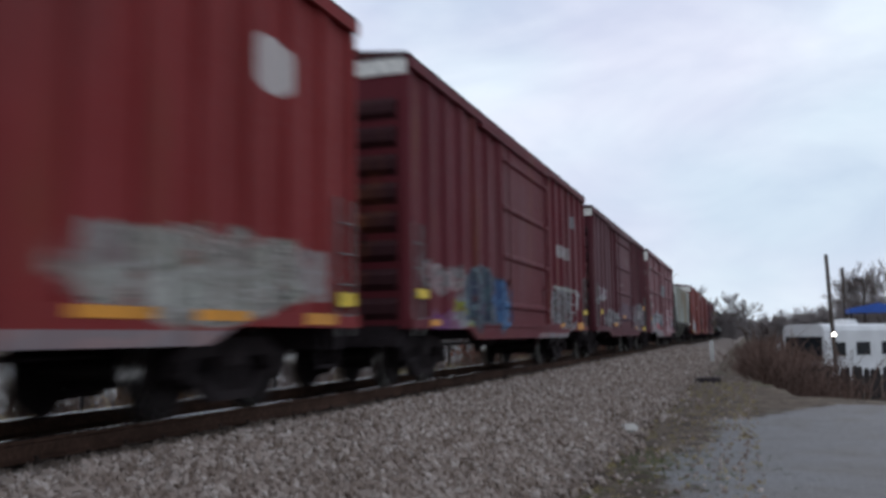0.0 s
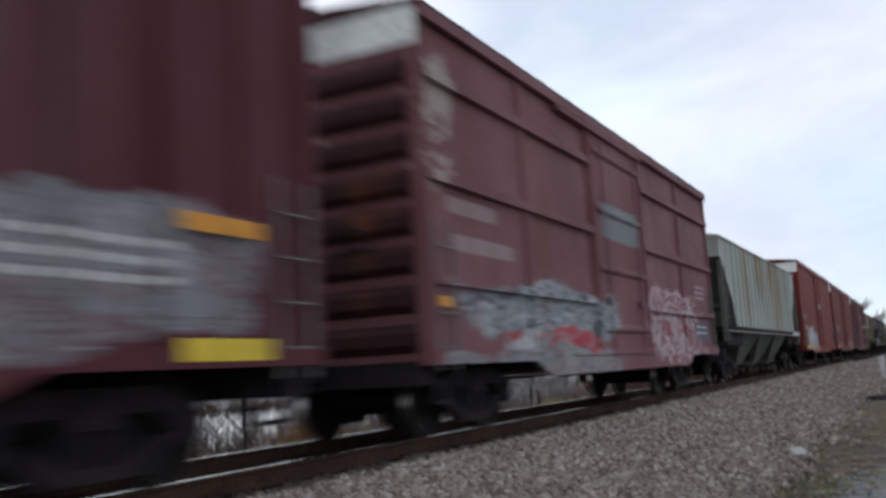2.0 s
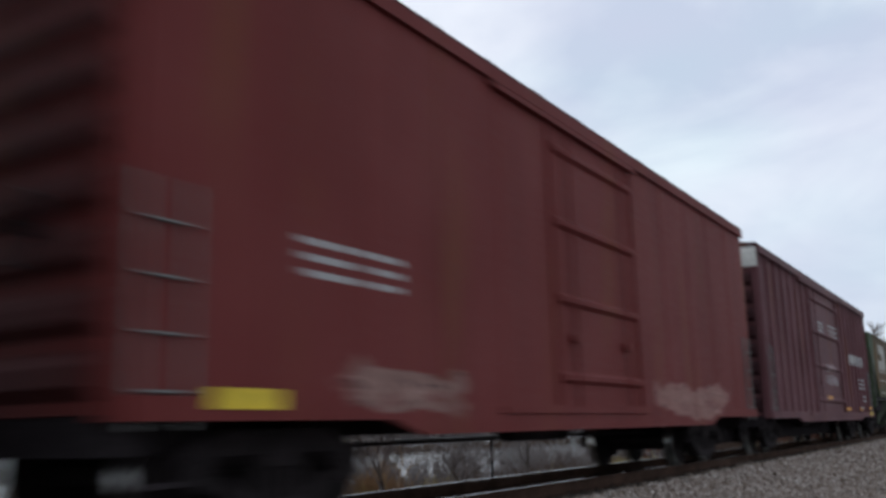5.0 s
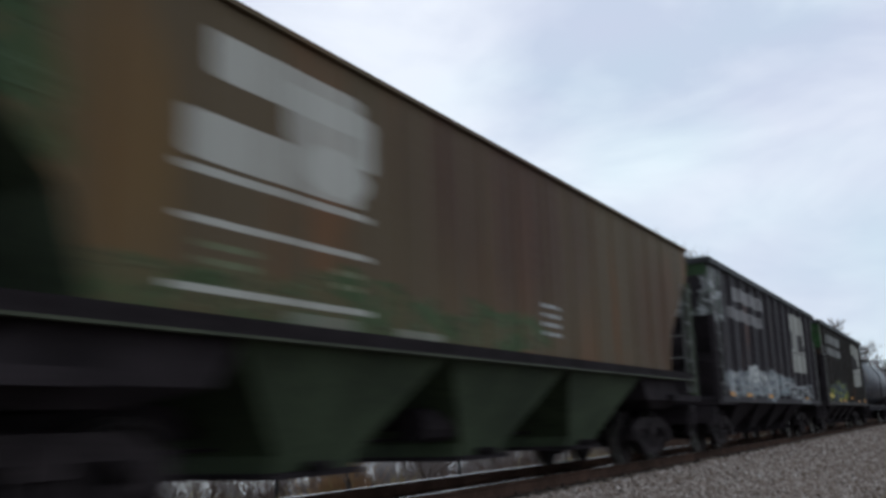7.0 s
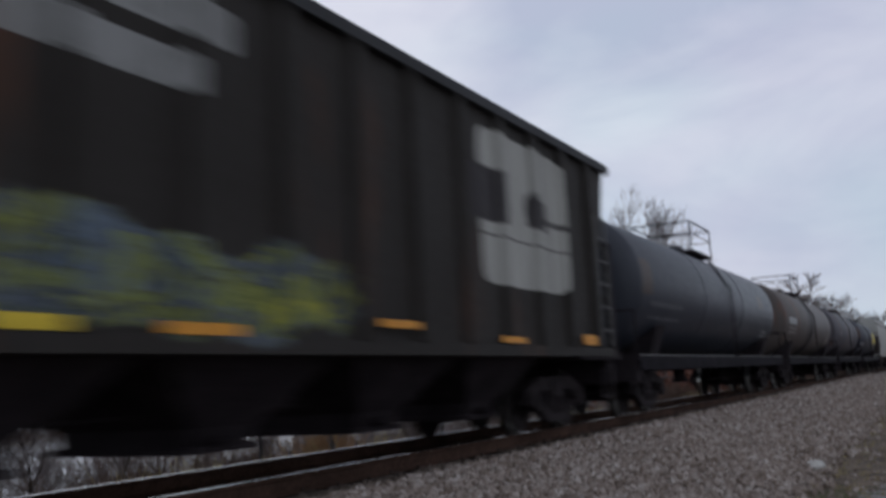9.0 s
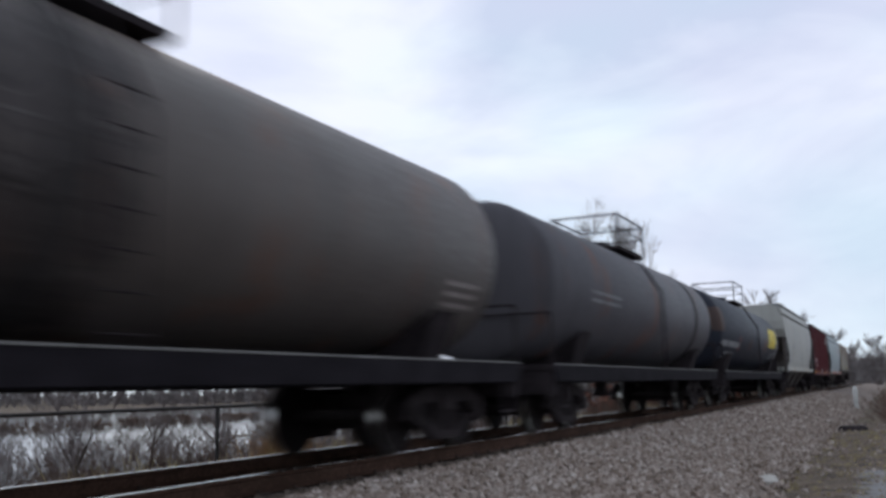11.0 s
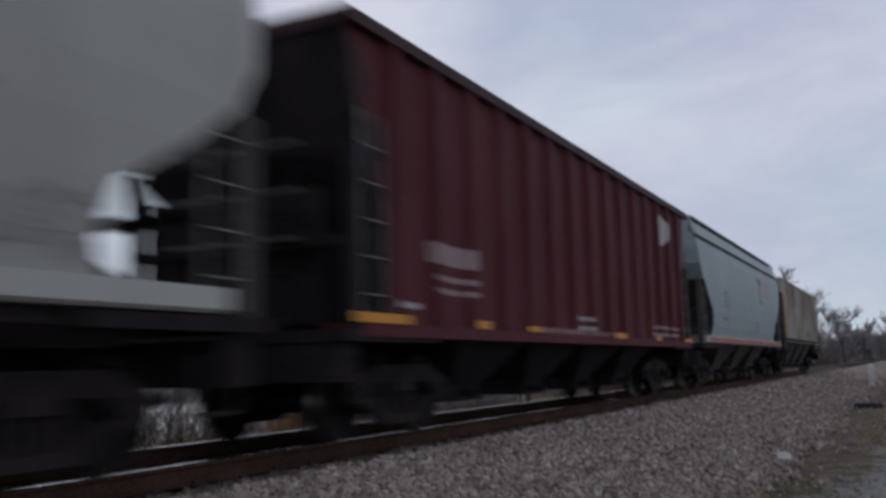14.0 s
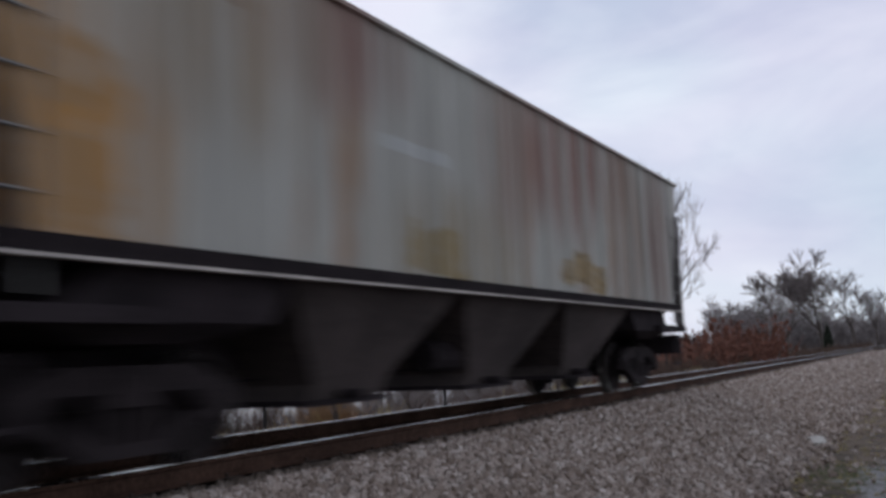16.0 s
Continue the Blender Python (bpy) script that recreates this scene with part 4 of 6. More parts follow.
boxcar(12.5, 27.9, 5.06, "dark red boxcar with bright graffiti along its flank",
       car_paint("boxcar_graffiti", BOX_DARK, patches=[
           (4.6, 6.9, 1.2, 4.4, [(0.165, 0.07, 0.075)], "run"), (0.8, 7.5, 0.7, 0.84, [(0.26, 0.21, 0.21), GREY], "sign"), (-3.4, 0.4, 1.3, 4.4, [(0.145, 0.055, 0.06)], "run"),
           (-7.0, -4.6, 1.5, 2.05, [(0.3, 0.27, 0.26), (0.25, 0.15, 0.16), (0.2, 0.2, 0.2)], "spray"), (-6.8, -5.2, 0.85, 1.2, [(0.15, 0.04, 0.16), (0.2, 0.1, 0.16)], "spray"), (-5.4, -4.4, 0.9, 1.5, [(0.2, 0.21, 0.06), OLIVE, GREY], "spray"),
           (-4.9, -1.8, 0.9, 2.0, [(0.03, 0.05, 0.075), (0.05, 0.10, 0.12), (0.04, 0.06, 0.1), (0.13, 0.2, 0.22)], "spray"), (-2.7, -1.8, 0.95, 1.95, [(0.04, 0.1, 0.22), (0.07, 0.16, 0.3)], "spray"),
           (2.7, 5.6, 1.05, 2.1, [GREY, (0.12, 0.11, 0.11), (0.19, 0.19, 0.185)], "spray"), (3.3, 5.35, 2.86, 3.2, [PALE, (0.36, 0.35, 0.34)], "sign"), (5.5, 6.3, 3.85, 4.2, [GREY], "sign"),
           (3.0, 5.9, 1.98, 2.08, [(0.36, 0.39, 0.35)], "sign"), (5.2, 5.9, 1.62, 1.66, [PALE], "sign"), (5.2, 5.95, 1.4, 1.44, [PALE], "sign"), (6.0, 6.6, 1.4, 2.0, [GREY, PALE], "spray"), (4.6, 6.3, 0.92, 1.05, [(0.2, 0.14, 0.14), GREY], "spray")]), end_dark_shaded, (-2.3, 2.1),
       marks=[(6.9, 1.38, 0.65, 0.14, Y), (3.4, 0.99, 0.5, 0.1, O), (5.9, 0.93, 1.0, 0.2, O), (-7.5, 1.36, 0.5, 0.14, Y), (-6.9, 0.95, 0.5, 0.1, O)], cap=0.3)
boxcar(29.6, 44.9, 5.0, "dark maroon ribbed boxcar with scuffed pale graffiti",
       car_paint("boxcar_maroon", (0.088, 0.023, 0.030), streak=0.5, patches=[
           (-7.4, -3.2, 1.0, 5.0, [(0.19, 0.12, 0.13)], "run"), (2.0, 5.2, 0.9, 4.9, [(0.14, 0.07, 0.078)], "run"), (-7.5, -6.3, 1.9, 2.1, [PALE, GREY], "spray"), (-2.0, 2.4, 0.9, 4.8, [(0.14, 0.06, 0.07)], "run"),
           (-6.8, -4.8, 2.05, 2.5, [(0.25, 0.17, 0.2), PALE], "spray"), (-4.4, -2.4, 1.1, 1.6, [GREY, PALE], "spray"), (-5.4, -1.9, 1.05, 1.6, [GREY, (0.12, 0.1, 0.11), PALE], "spray"),
           (2.6, 6.9, 1.05, 2.1, [(0.27, 0.25, 0.26), (0.22, 0.16, 0.18), GREY], "spray"), (4.2, 6.1, 1.5, 2.1, [(0.3, 0.29, 0.3), GREY], "spray"), (-1.9, 2.0, 1.2, 2.0, [(0.14, 0.1, 0.13), (0.09, 0.04, 0.05)], "spray"),
           (4.4, 6.0, 1.5, 1.9, [WHITE], "text"), (0.3, 1.5, 3.6, 3.95, [(0.2, 0.14, 0.14)], "text"), (-1.6, -0.2, 2.7, 2.85, [(0.22, 0.15, 0.15)], "text")]), end_dark_shaded, (-2.4, 2.2),
       marks=[(-3.6, 1.1, 0.9, 0.11, O), (-1.0, 1.42, 0.65, 0.11, O), (5.9, 1.92, 0.9, 0.14, O), (5.9, 0.95, 1.0, 0.17, Y), (-6.7, 1.46, 0.35, 0.17, Y), (3.0, 1.0, 0.5, 0.1, O)], cap=0.3)
boxcar(47.0, 62.4, 5.07, "purple brown boxcar with side rails and red graffiti",
       car_paint("boxcar_purple", BOX_PURPLE, faded=0.5, patches=[
           (-6.9, -0.6, 1.2, 1.95, [(0.24, 0.28, 0.31), (0.44, 0.45, 0.45), (0.1, 0.12, 0.14), (0.3, 0.34, 0.35)], "spray"), (-5.6, -1.4, 0.85, 1.3, [PALE, (0.35, 0.04, 0.05), GREY], "spray"), (-4.0, -1.8, 0.95, 1.28, [RED, (0.4, 0.15, 0.17)], "spray"),
           (-7.5, -0.9, 0.62, 1.0, [GREY, (0.3, 0.27, 0.27)], "spray"), (1.3, 5.9, 0.72, 2.3, [(0.45, 0.34, 0.36), (0.55, 0.47, 0.48), (0.3, 0.05, 0.07), (0.2, 0.09, 0.1), (0.5, 0.42, 0.43)], "spray"), (5.2, 6.6, 0.75, 1.3, [(0.3, 0.2, 0.22), (0.2, 0.09, 0.1)], "spray"), (5.7, 7.1, 1.15, 1.6, [(0.06, 0.08, 0.12), (0.12, 0.13, 0.17)], "spray"), (5.8, 6.9, 1.5, 1.54, [WHITE], "sign"), (5.8, 6.9, 1.36, 1.4, [WHITE], "sign"), (5.9, 7.0, 2.2, 2.6, [(0.42, 0.33, 0.34)], "text"),
           (-7.6, -6.9, 2.9, 4.6, [(0.36, 0.3, 0.27), BOX_PURPLE], "spray"), (-7.1, -5.7, 2.65, 2.85, [(0.32, 0.25, 0.24)], "sign"), (-7.1, -5.2, 2.2, 2.4, [(0.32, 0.25, 0.24)], "sign"),
           (-1.3, 0.9, 2.95, 3.6, [(0.23, 0.27, 0.28), (0.2, 0.24, 0.25)], "sign")]), end_dark_shaded, (-1.7, 1.2), "rails",
       marks=[(-7.6, 1.5, 0.3, 0.12, O)], zs=0.86, belly=0.64)
covered_hopper(64.2, 81.1, 4.15, "pale grey covered hopper streaked with rust",
               car_paint("hopper_grey", (0.34, 0.36, 0.33), rust=(0.15, 0.08, 0.035), rusty=0.2, streak=0.3, patches=[
                   (0.6, 3.9, 1.3, 4.7, [(0.26, 0.19, 0.10)], "run"), (2.2, 3.4, 2.4, 4.8, [(0.13, 0.036, 0.013)], "run"), (0.9, 1.7, 3.0, 4.8, [(0.2, 0.1, 0.04)], "run"),
                   (-2.4, -0.4, 2.6, 4.9, [(0.22, 0.16, 0.10)], "run"), (-5.2, -4.0, 1.5, 4.6, [(0.26, 0.22, 0.15)], "run"), (5.0, 5.6, 2.8, 4.6, [(0.2, 0.1, 0.05)], "run"), (-0.6, 0.3, 2.0, 2.8, [(0.2, 0.21, 0.21)], "text"), (6.6, 7.4, 1.9, 2.1, [GREY], "text")]),
               (plain("hopper_under_grey", (0.085, 0.086, 0.074), 0.8, 0, 0.4, 2), plain("worn_sill_edge", (0.4, 0.38, 0.34), 0.7, 0, 0.4, 3)), ribs=18, pale_end=True)
boxcar(82.5, 97.9, 4.98, "rust red boxcar with white lettering and graffiti",
       car_paint("boxcar_rust_red", (0.165, 0.029, 0.023), patches=[
           (-7.1, -6.45, 2.3, 2.5, [(0.4, 0.3, 0.29)], "sign"), (-7.1, -5.6, 1.8, 2.0, [(0.4, 0.3, 0.29)], "sign"), (-7.1, -5.6, 1.55, 1.76, [(0.4, 0.3, 0.29)], "text"),
           (-5.8, -3.5, 0.85, 1.95, [PALE, (0.32, 0.34, 0.35), WHITE], "spray"), (-3.9, -1.9, 0.85, 1.75, [SKYBLUE, (0.2, 0.3, 0.42), PALE], "spray"), (-5.4, -2.4, 0.8, 1.05, [(0.4, 0.2, 0.1), PALE], "spray"),
           (0.1, 0.7, 3.0, 3.3, [(0.4, 0.34, 0.3)], "sign"), (0.1, 0.6, 1.7, 2.0, [(0.3, 0.25, 0.23)], "text")]), end_red_shaded, (-1.3, 1.0), "smooth",
       marks=[(-7.2, 0.94, 0.7, 0.15, Y), (-6.0, 0.9, 0.8, 0.08, O)], zs=0.86)
boxcar(99.4, 115.7, 4.93, "rust red boxcar with a dented sliding door",
       car_paint("boxcar_brick", (0.14, 0.026, 0.024), patches=[(-6.5, -5.0, 2.0, 2.4, [PALE], "text"), (-5.8, -4.0, 0.9, 1.3, [(0.25, 0.15, 0.13)], "spray"), (2.0, 6.0, 0.9, 1.4, [(0.3, 0.16, 0.14)], "spray")]),
       end_red_shaded, (-1.6, 1.2), "smooth", marks=[(-7.4, 0.94, 0.7, 0.15, Y)], zs=0.86)
boxcar(117.2, 134.5, 4.85, "plum brown boxcar with a long white lettering band",
       car_paint("boxcar_plum", (0.112, 0.044, 0.050), faded=0.45, patches=[
           (3.8, 7.2, 2.7, 2.98, [WHITE, PALE], "sign"), (3.9, 7.1, 2.62, 2.68, [PALE], "sign"), (5.6, 7.1, 1.8, 2.25, [PALE], "text"), (6.4, 7.2, 1.35, 1.66, [PALE], "text"), (5.6, 6.3, 1.1, 1.18, [PALE], "sign"),
           (0.2, 1.6, 3.3, 3.75, [PALE], "text"), (-1.6, -0.6, 3.35, 3.7, [PALE], "text"), (-0.8, 0.6, 2.2, 2.45, [(0.3, 0.22, 0.23)], "spray"), (-1.2, 1.2, 1.75, 2.05, [(0.3, 0.25, 0.26), (0.2, 0.12, 0.13)], "spray")]),
       end_dark_shaded, (-2.6, 1.9), marks=[(1.9, 1.03, 0.9, 0.1, O), (5.0, 1.03, 0.4, 0.1, O), (7.3, 1.06, 0.6, 0.13, O), (7.4, 0.86, 0.6, 0.13, Y), (-1.3, 1.35, 0.8, 0.1, O)], zs=0.82, sill=(0.3, 1.02, 0.5))
BN = (0.48, 0.47, 0.43)
covered_hopper(135.9, 152.7, 4.16, "brown and green covered hopper with white stripes",
               car_paint("hopper_olive", (0.098, 0.070, 0.041), rust=(0.10, 0.045, 0.02), rusty=0.45, streak=0.3, faded=0.1, patches=[
                   (-9.2, -6.9, 1.2, 4.6, [(0.028, 0.062, 0.026), (0.035, 0.07, 0.03)], "spray"), (-2.5, 2.5, 2.2, 5.0, [(0.07, 0.035, 0.026)], "run"), (4.5, 8.0, 1.4, 3.6, [(0.085, 0.045, 0.026)], "run"), (-7.0, -5.8, 1.6, 3.8, [(0.16, 0.09, 0.03)], "run"), (-7.4, 1.0, 1.55, 2.1, [(0.05, 0.085, 0.035), (0.09, 0.08, 0.04)], "spray"),
                   (-5.5, -3.45, 3.5, 3.9, [BN], "sign"), (-4.6, -3.25, 3.2, 3.75, [BN], "sign"), (-5.75, -3.5, 2.8, 3.2, [BN], "sign"), (-4.4, -3.35, 2.85, 3.3, [BN], "oval"),
                   (-5.8, -3.35, 2.69, 2.76, [BN], "sign"), (-5.8, -3.35, 2.31, 2.37, [BN], "sign"), (-5.9, -3.35, 1.79, 1.85, [BN], "sign"), (-5.6, -4.9, 2.0, 2.25, [(0.15, 0.17, 0.1)], "text"), (-3.9, -3.5, 2.0, 2.25, [(0.2, 0.2, 0.13)], "text"),
                   (0.7, 1.3, 1.9, 2.4, [PALE], "text"), (-4.6, -3.6, 1.62, 1.74, [(0.2, 0.2, 0.16)], "sign"), (-2.9, -2.0, 1.62, 1.72, [(0.24, 0.24, 0.2)], "sign")]),
               (plain("hopper_under_green", (0.045, 0.06, 0.034), 0.8, 0, 0.4, 2), plain("green_sill", (0.05, 0.055, 0.035), 0.7, 0, 0.4, 3)), ribs=15, rib=0.02)
m_black_dark = plain("black_top_chord", (0.03, 0.03, 0.032), 0.7, 0, 0.4, 2)
SLATE = (0.030, 0.025, 0.028)
open_hopper(154.3, 170.1, 4.3, "black ribbed open hopper with white emblem and graffiti",
            car_paint("hopper_black", SLATE, rusty=0.12, faded=0.15, patches=[
                (-5.6, -1.5, 3.6, 3.95, [(0.3, 0.29, 0.29), (0.26, 0.25, 0.25)], "sign"), (-6.0, -2.1, 3.1, 3.4, [(0.3, 0.29, 0.29), (0.24, 0.23, 0.23)], "sign"),
                (2.45, 5.55, 2.1, 4.0, [BN], "sign"), (2.3, 3.2, 2.85, 3.45, [SLATE], "sign"), (2.3, 3.2, 2.85, 3.45, [SLATE], "sign"), (3.9, 4.8, 2.8, 3.38, [SLATE], "slant"), (3.9, 4.85, 2.8, 3.34, [SLATE], "sign"), (4.7, 5.75, 2.92, 3.02, [SLATE], "sign"), (2.4, 5.6, 2.7, 2.74, [SLATE], "sign"), (5.3, 5.8, 2.85, 3.08, [SLATE], "oval"),
                (-7.0, 2.2, 1.2, 1.95, [PALE, GREY, (0.3, 0.34, 0.35), (0.16, 0.17, 0.19)], "spray"), (-4.6, -1.6, 1.5, 1.95, [WHITE, PALE, GREY], "spray"), (-8.3, -7.75, 3.4, 4.6, [(0.045, 0.09, 0.04)], "sign"), (-7.7, -6.9, 2.9, 4.2, [(0.14, 0.15, 0.14), PALE], "spray"),
                (2.0, 6.4, 1.2, 1.7, [GREY, SLATE, PALE], "spray")]),
            m_black_dark, 13, shade_top=3.0, marks=[(-5.0, 1.22, 0.5, 0.09, O), (-2.2, 1.22, 0.5, 0.09, O), (-6.8, 1.22, 0.4, 0.1, O), (4.2, 1.22, 0.4, 0.08, O)])
open_hopper(171.7, 187.1, 4.32, "black ribbed open hopper with yellow green graffiti",
            car_paint("hopper_charcoal", (0.027, 0.023, 0.020), rusty=0.12, faded=0.15, patches=[
                (-5.8, -1.7, 3.55, 3.92, [(0.34, 0.34, 0.33), (0.3, 0.3, 0.29)], "sign"), (-5.8, -2.1, 3.08, 3.4, [(0.34, 0.34, 0.33), (0.28, 0.28, 0.27)], "sign"),
                (2.75, 5.55, 1.98, 4.02, [BN], "sign"), (2.5, 3.5, 2.78, 3.5, [SLATE], "sign"), (2.5, 3.5, 2.8, 3.48, [SLATE], "sign"), (4.15, 4.85, 2.85, 3.38, [SLATE], "oval"), (4.2, 4.9, 2.85, 3.3, [SLATE], "sign"), (4.8, 5.75, 2.95, 3.04, [SLATE], "sign"), (2.7, 5.6, 2.6, 2.63, [SLATE], "sign"),
                (-6.5, -0.2, 1.2, 2.0, [(0.2, 0.22, 0.06), (0.08, 0.095, 0.1), (0.1, 0.12, 0.15), (0.13, 0.15, 0.07)], "spray"), (-1.3, -0.5, 1.3, 1.7, [(0.3, 0.3, 0.05), (0.16, 0.18, 0.06)], "spray"), (-3.6, -1.8, 1.4, 2.0, [(0.1, 0.13, 0.18), (0.08, 0.09, 0.1), (0.2, 0.23, 0.08)], "spray"),
                (-8.2, -7.2, 3.3, 4.6, [(0.03, 0.085, 0.028), (0.045, 0.1, 0.04)], "spray")]),
            m_black_dark, 13, shade_top=3.0, marks=[(-6.9, 1.36, 0.9, 0.15, Y), (-4.0, 1.22, 0.6, 0.1, Y), (-2.6, 1.22, 0.8, 0.09, O), (0.2, 1.35, 0.75, 0.08, O), (3.0, 1.24, 0.7, 0.08, O), (5.9, 1.25, 0.6, 0.15, O)])
tank_black = car_paint("tank_black", (0.026, 0.029, 0.040), rusty=0.0, streak=0.2, faded=0.25, rough=0.42, gloss=0.42, patches=[
    (-6.9, -4.4, 2.1, 2.2, [(0.1, 0.1, 0.11)], "sign"), (-6.9, -4.4, 1.85, 1.98, [(0.12, 0.12, 0.13)], "text"), (-7.6, -6.9, 2.3, 3.0, [(0.07, 0.045, 0.03)], "sign"), (4.9, 5.7, 2.6, 3.0, [(0.09, 0.06, 0.04)], "sign"), (5.9, 6.8, 1.75, 2.0, [PALE], "text")])
m_strap = plain("dark_tank_band", (0.03, 0.026, 0.026), 0.7, 0, 0.4, 3)
tank_car(188.4, 205.2, "glossy black tank car with faint lettering", tank_black, bands=[(2.3, 0.1, 0.012), (-2.3, 0.1, 0.012)], inset=0.8)
tank_car(206.6, 222.8, "brown grey tank car with dark stained middle",
         car_paint("tank_brown", (0.082, 0.068, 0.062), rusty=0.25, streak=0.35, rough=0.5, gloss=0.25, patches=[
             (-1.2, 0.6, 0.5, 4.6, [(0.035, 0.028, 0.028)], "spray"), (-6.6, -4.6, 2.35, 2.6, [PALE], "sign"), (-6.4, -4.6, 2.0, 2.3, [(0.3, 0.27, 0.26)], "text"), (6.0, 7.0, 1.8, 2.2, [(0.3, 0.26, 0.25)], "text")]),
         bands=[(0.0, 0.35, 0.015)], band_mat=m_strap, inset=0.75)
tank_car(224.2, 239.0, "dull slate tank car with a worn shell",
         car_paint("tank_slate", (0.072, 0.068, 0.076), rusty=0.2, streak=0.35, rough=0.5, patches=[(-5.0, -3.0, 2.3, 2.6, [(0.2, 0.2, 0.21)], "text")]), bands=[(4.9, 0.3, 0.015)], band_mat=m_strap)
tank_car(240.4, 256.6, "black tank car with a yellow panel and white lines",
         car_paint("tank_lined", (0.017, 0.020, 0.031), rusty=0.0, streak=0.2, faded=0.25, rough=0.5, gloss=0.2, patches=[
             (-7.4, -3.7, 1.95, 2.14, [(0.32, 0.32, 0.33), (0.22, 0.22, 0.23)], "sign"), (-6.4, -4.4, 1.7, 1.79, [(0.25, 0.25, 0.26)], "sign"), (-6.4, -4.0, 1.56, 1.64, [(0.25, 0.25, 0.26)], "sign"),
             (-3.9, -3.5, 1.93, 2.3, [(0.12, 0.04, 0.04)], "spray"), (-1.4, -0.6, 1.95, 2.35, [(0.06, 0.03, 0.028)], "sign"), (-7.9, -7.2, 2.4, 3.2, [(0.075, 0.045, 0.035)], "sign"), (2.9, 3.8, 2.0, 2.5, [(0.09, 0.03, 0.03)], "sign"),
             (4.42, 7.05, 2.2, 3.05, [(0.86, 0.66, 0.03), (0.8, 0.6, 0.03)], "slant"), (5.9, 6.6, 2.68, 2.86, [(0.2, 0.14, 0.03)], "text"), (6.55, 7.3, 2.1, 2.42, [(0.03, 0.034, 0.045)], "sign"), (4.7, 5.6, 2.42, 2.5, [(0.5, 0.36, 0.03)], "sign"), (5.4, 6.2, 1.75, 2.05, [PALE], "text"), (6.9, 7.7, 1.8, 2.6, [(0.16, 0.15, 0.16)], "spray"), (6.75, 7.6, 1.95, 2.0, [PALE], "sign"), (6.9, 7.7, 2.5, 2.56, [PALE], "sign")]))
pale_under = plain("hopper_under_brown", (0.055, 0.045, 0.042), 0.8, 0, 0.4, 2)
covered_hopper(258.1, 273.9, 4.44, "off-white smooth sided covered hopper with a pale sill",
               car_paint("hopper_white", (0.36, 0.355, 0.33), rust=(0.2, 0.12, 0.07), rusty=0.05, streak=0.22, rough=0.55, patches=[
                   (-4.0, -3.5, 2.35, 2.62, [(0.27, 0.27, 0.26)], "spray"), (-5.0, -4.4, 2.1, 2.3, [(0.27, 0.27, 0.26)], "spray"), (-5.0, -4.0, 2.42, 2.46, [(0.14, 0.14, 0.14)], "sign"), (-5.4, -4.6, 1.65, 2.05, [(0.28, 0.28, 0.27)], "spray"), (-3.6, -3.0, 2.1, 2.35, [(0.25, 0.25, 0.24)], "text"), (0.0, 1.2, 1.9, 2.35, [(0.26, 0.26, 0.26)], "text"), (3.9, 5.2, 2.5, 2.65, [(0.25, 0.25, 0.24)], "text"), (4.5, 6.5, 1.5, 1.9, [(0.3, 0.29, 0.27)], "spray")]),
               (pale_under, pale_under), curved=True)
maroon_dark = plain("maroon_top_chord", (0.05, 0.022, 0.024), 0.7, 0, 0.4, 2)
open_hopper(275.1, 290.5, 4.36, "maroon ribbed open hopper with a white oval mark",
            car_paint("hopper_maroon", (0.085, 0.018, 0.023), rusty=0.12, streak=0.45, patches=[
                (-8.0, -7.0, 1.4, 3.5, [BLACK, (0.03, 0.016, 0.018)], "spray"), (-7.9, -7.2, 2.6, 4.2, [(0.03, 0.016, 0.018)], "spray"), (4.9, 5.75, 3.35, 4.05, [WHITE], "oval"), (-5.9, -4.5, 1.95, 2.2, [(0.4, 0.3, 0.3)], "sign"), (-5.8, -4.5, 1.6, 1.9, [(0.4, 0.3, 0.3)], "text"), (-0.9, 0.1, 1.3, 1.62, [PALE], "text"), (-2.6, 0.9, 1.22, 1.4, [(0.3, 0.2, 0.2)], "text"), (4.1, 6.6, 1.3, 1.6, [(0.4, 0.32, 0.32)], "text"), (-6.7, -6.1, 1.4, 1.55, [PALE], "text")]),
            maroon_dark, 15, marks=[(-8.2 + 0.6, 1.22, 1.1, 0.1, O), (-4.8, 1.22, 0.4, 0.1, O), (1.1, 1.2, 0.7, 0.1, O), (4.1, 1.2, 0.4, 0.1, O), (6.8, 1.2, 0.8, 0.08, O), (-3.1, 1.22, 0.5, 0.08, O)])
